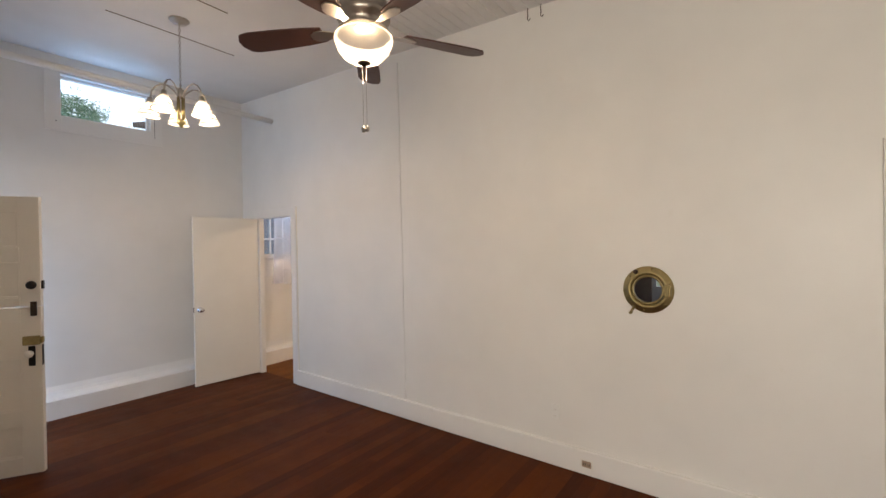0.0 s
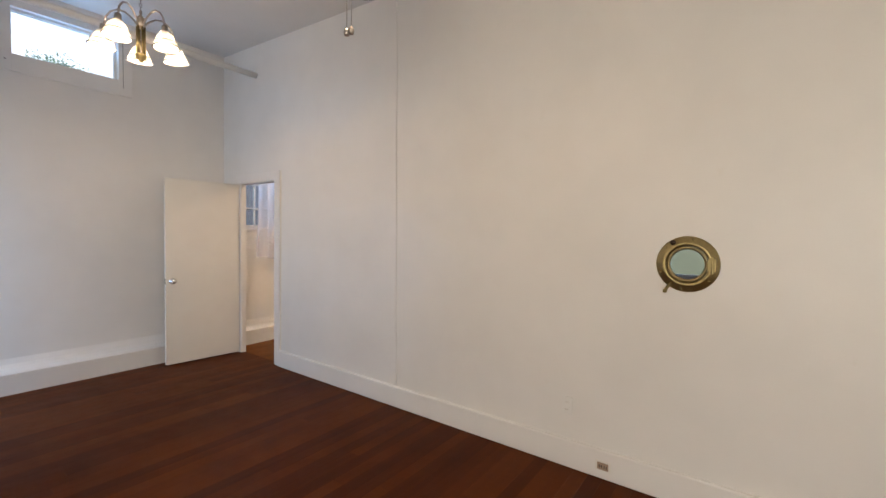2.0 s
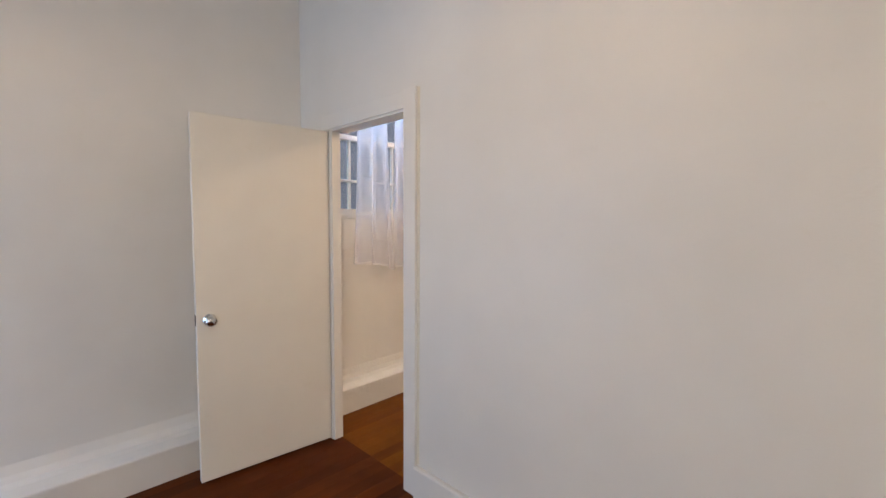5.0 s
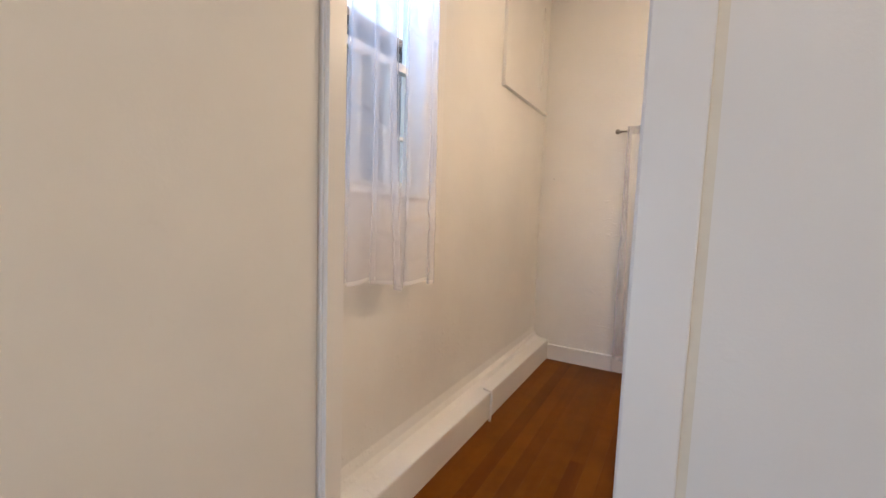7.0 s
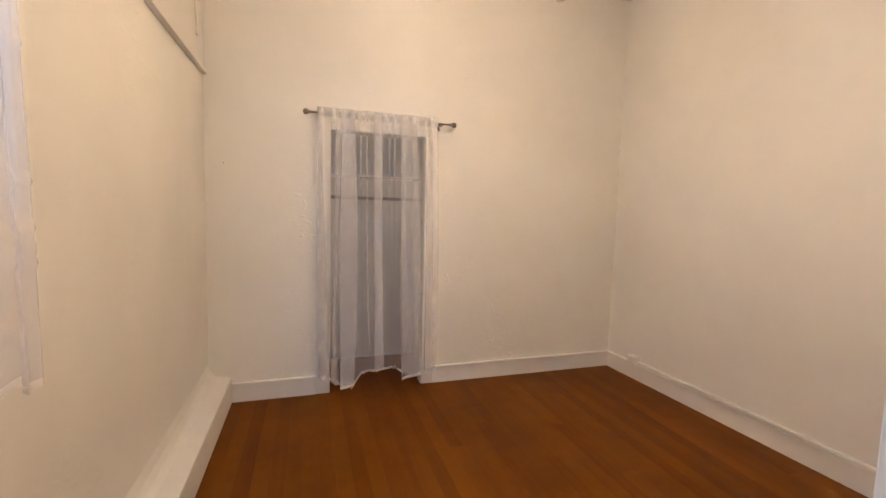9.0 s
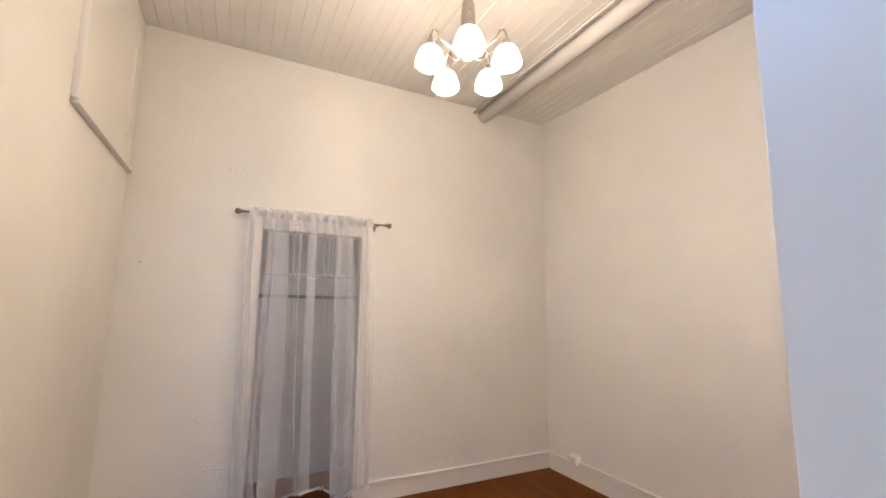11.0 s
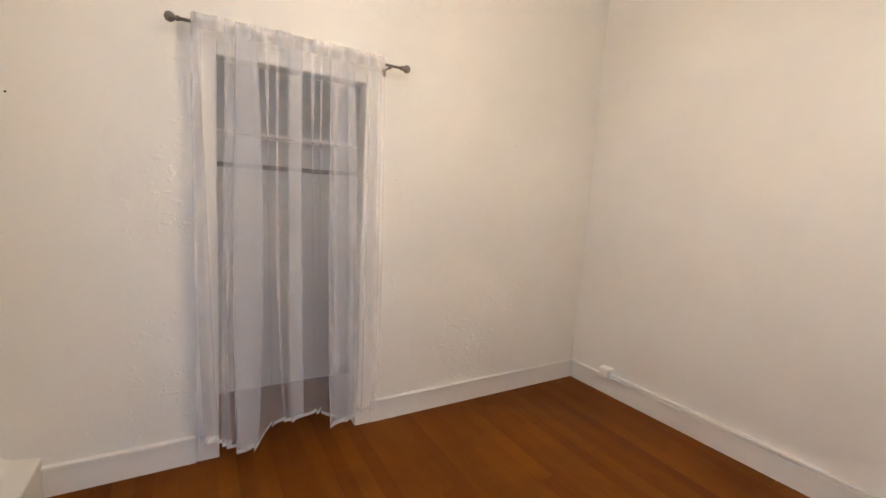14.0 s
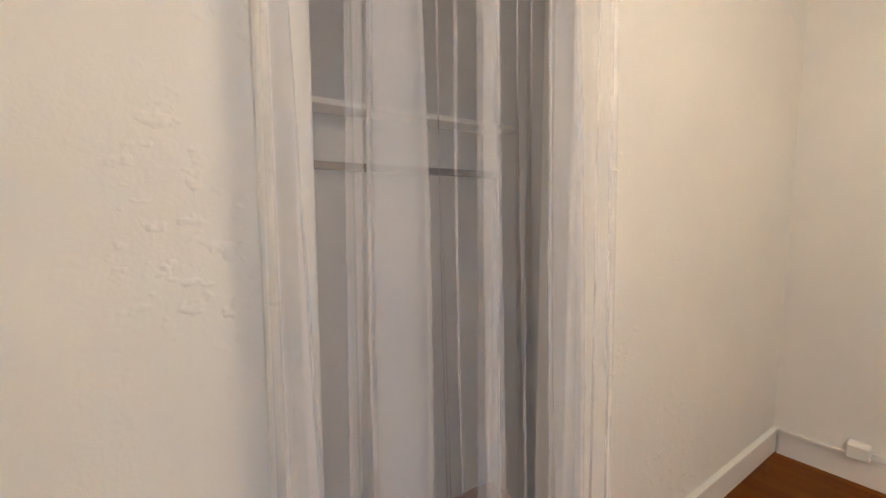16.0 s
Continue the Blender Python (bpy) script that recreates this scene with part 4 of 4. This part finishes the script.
# ---- outdoors ----
M_GROUND = plain("dry_grass_ground", (0.09, 0.10, 0.045), 0.9, 0.0, 0.3, 3.0, 0.3)
M_LEAF = plain("tree_leaf", (0.10, 0.20, 0.13), 0.6, 0.0, 0.4, 9.0)
M_BARK = plain("grey_bark", (0.12, 0.09, 0.07), 0.9, 0.0, 0.3, 12.0, 0.5)
bm = bmesh.new()
vs = [bm.verts.new(c) for c in ((-1500, -1500, -0.45), (1500, -1500, -0.45), (1500, 1500, -0.45), (-1500, 1500, -0.45))]
bm.faces.new(vs)
structure("ground", bm, M_GROUND, "dry grassy ground around the house")


def tree(x, y, height, spread, seed, label):
    rng = random.Random(seed)
    r = root("tree", label, "tree", pose(x, y, -0.45))
    part("trunk", lathe([(0.42, 0), (0.33, 0.5), (0.27, height * 0.3), (0.16, height * 0.55), (0.03, height * 0.85)], 14), M_BARK, r, True)
    mid, high = height * 0.6, height * 0.4
    limbs, leaves = bmesh.new(), bmesh.new()
    for k in range(170):
        a, q = rng.uniform(0, 6.28), rng.uniform(-0.7, 1.0)
        d = Vector((math.cos(a) * math.sqrt(1 - q * q), math.sin(a) * math.sqrt(1 - q * q), q)) * rng.uniform(0.62, 0.95)
        tip = Vector((d.x * spread, d.y * spread, mid + d.z * high))
        if k % 4 == 0:
            s = Vector((0, 0, mid * rng.uniform(0.4, 0.9)))
            tube([s, s.lerp(tip, 0.5) + Vector((0, 0, 0.3)), tip], 0.04, 6, limbs)
        size = rng.uniform(0.45, 0.85)
        for _ in range(640):
            c = tip + Vector([max(-1.7, min(1.7, rng.gauss(0, s))) for s in (1, 1, 0.6)]) * size * 0.55
            u = Vector((rng.uniform(-1, 1), rng.uniform(-1, 1), rng.uniform(-0.8, 0.8))).normalized() * rng.uniform(0.04, 0.07)
            w = u.orthogonal().normalized() * 0.026
            leaves.faces.new([leaves.verts.new(p) for p in (c - u, c + w, c + u, c - w)])
    part("limb", limbs, M_BARK, r, True)
    tagged(part("foliage", leaves, M_LEAF, r), kind="stuff")
    return r


M_HAZE = bpy.data.materials.new("bright_hazy_sky")
n, l, b = links(M_HAZE)
b.inputs["Base Color"].default_value = (0, 0, 0, 1)
l.new(tint(n, l, (0.52, 0.74, 1.0), (0.80, 0.90, 1.0), ramp(n, l, noise_at(n, l, position(n), 0.05, 4), 0.35, 0.7)), b.inputs["Emission Color"])
b.inputs["Emission Strength"].default_value = 1.05
structure("backdrop", boxes((-70.2, -70, -120, 120, -0.4, 140)), M_HAZE, "bright hazy sky beyond the trees")
tree(-20.0, 1.8, 9.1, 4.6, 3, "broad dense leafy tree standing outside the high window")

M_SIDING = plain("weathered_grey_siding", (0.055, 0.07, 0.10), 0.8, 0.0, 0.15, 8.0, 0.3)
house = root("neighbour_house", "weathered grey clapboard house wall seen through the window", "house", pose(-3.4, 4.5, -0.45))
bm = bmesh.new()
for k in range(33):
    z = 0.14 * k
    vs = [bm.verts.new(q) for q in ((0.012, -3.4, z), (0.012, 3.4, z), (0, 3.4, z + 0.142), (0, -3.4, z + 0.142), (-0.2, -3.4, z), (-0.2, 3.4, z), (-0.2, 3.4, z + 0.142), (-0.2, -3.4, z + 0.142))]
    for f in ((0, 1, 2, 3), (0, 4, 5, 1), (3, 2, 6, 7), (4, 7, 6, 5), (1, 5, 6, 2), (0, 3, 7, 4)):
        bm.faces.new([vs[i] for i in f])
tagged(part("wall", bm, M_SIDING, house), kind="stuff")
bm = bmesh.new()
vs = [bm.verts.new(q) for q in ((0.3, -3.6, 4.55), (0.3, 3.6, 4.55), (-3.6, 3.6, 5.2), (-3.6, -3.6, 5.2), (0.3, -3.6, 4.67), (0.3, 3.6, 4.67), (-3.6, 3.6, 5.32), (-3.6, -3.6, 5.32))]
for f in ((3, 2, 1, 0), (4, 5, 6, 7), (0, 1, 5, 4), (1, 2, 6, 5), (2, 3, 7, 6), (3, 0, 4, 7)):
    bm.faces.new([vs[i] for i in f])
part("roof", bm, M_BARK, house)

# ---- floors, board by board ----
structure("floor", boxes((0.0, EAST, -4.8, 0.05, -0.10, -0.021)), M_SUB, "dark reddish varnished wooden board floor")
structure("floor_small_room", boxes((0.0, XE + 0.2, 0.05, YC + 0.72, -0.10, -0.021)), M_SUB, "amber varnished wooden board floor")
structure("floor_back_room", boxes((XE + 0.25, 6.97, 0.05, 4.1, -0.10, 0.0)), M_FLOOR1, "dark reddish varnished wooden floor")


def board_mesh(name, w, mat):
    bm = bmesh.new()
    g, h = 0.0005, 0.02
    prof = [(0.0, -h), (w, -h), (w, -0.0007), (w - g, 0.0), (g, 0.0), (0.0, -0.0007)]
    a = [bm.verts.new((x, 0, z)) for x, z in prof]
    b = [bm.verts.new((x, 1, z)) for x, z in prof]
    for i in range(6):
        bm.faces.new((a[i], a[(i + 1) % 6], b[(i + 1) % 6], b[i]))
    bm.faces.new(a)
    bm.faces.new(b)
    bmesh.ops.recalc_face_normals(bm, faces=bm.faces)
    me = bpy.data.meshes.new(name)
    bm.to_mesh(me)
    bm.free()
    me.materials.append(mat)
    return me


def lay(parent, mat, x0, x1, y0, y1, w, z_of, seed, longest):
    rng = random.Random(seed)
    me = board_mesh("board", w, mat)
    x = x0
    while x < x1:
        y = y0
        end = y + rng.uniform(0.6, longest)
        while y < y1:
            if y1 - end < 0.5:
                end = y1
            ob = new("board", me)
            ob.parent = parent
            ob.location = (x, y, z_of(y))
            ob.rotation_euler = (math.atan2(z_of(end) - z_of(y), end - y), 0, 0)
            ob.scale = (1, end - y - 0.0008, 1)
            y, end = end, end + rng.uniform(1.2, longest)
        x += w


lay(bpy.data.objects["floor"], M_FLOOR1, 0.14, EAST, -4.8, 0.05, 0.085, lambda y: 0.0, 21, 4.2)
lay(bpy.data.objects["floor_small_room"], M_FLOOR2, 0.14, XE + 0.14, 0.05, YC + 0.72, 0.085, lambda y: RISE * max(0.0, min(1.0, (y - 0.05) / (YC - 0.05))) if y < YC else RISE + (y - YC) * 0.0096, 22, 3.6)
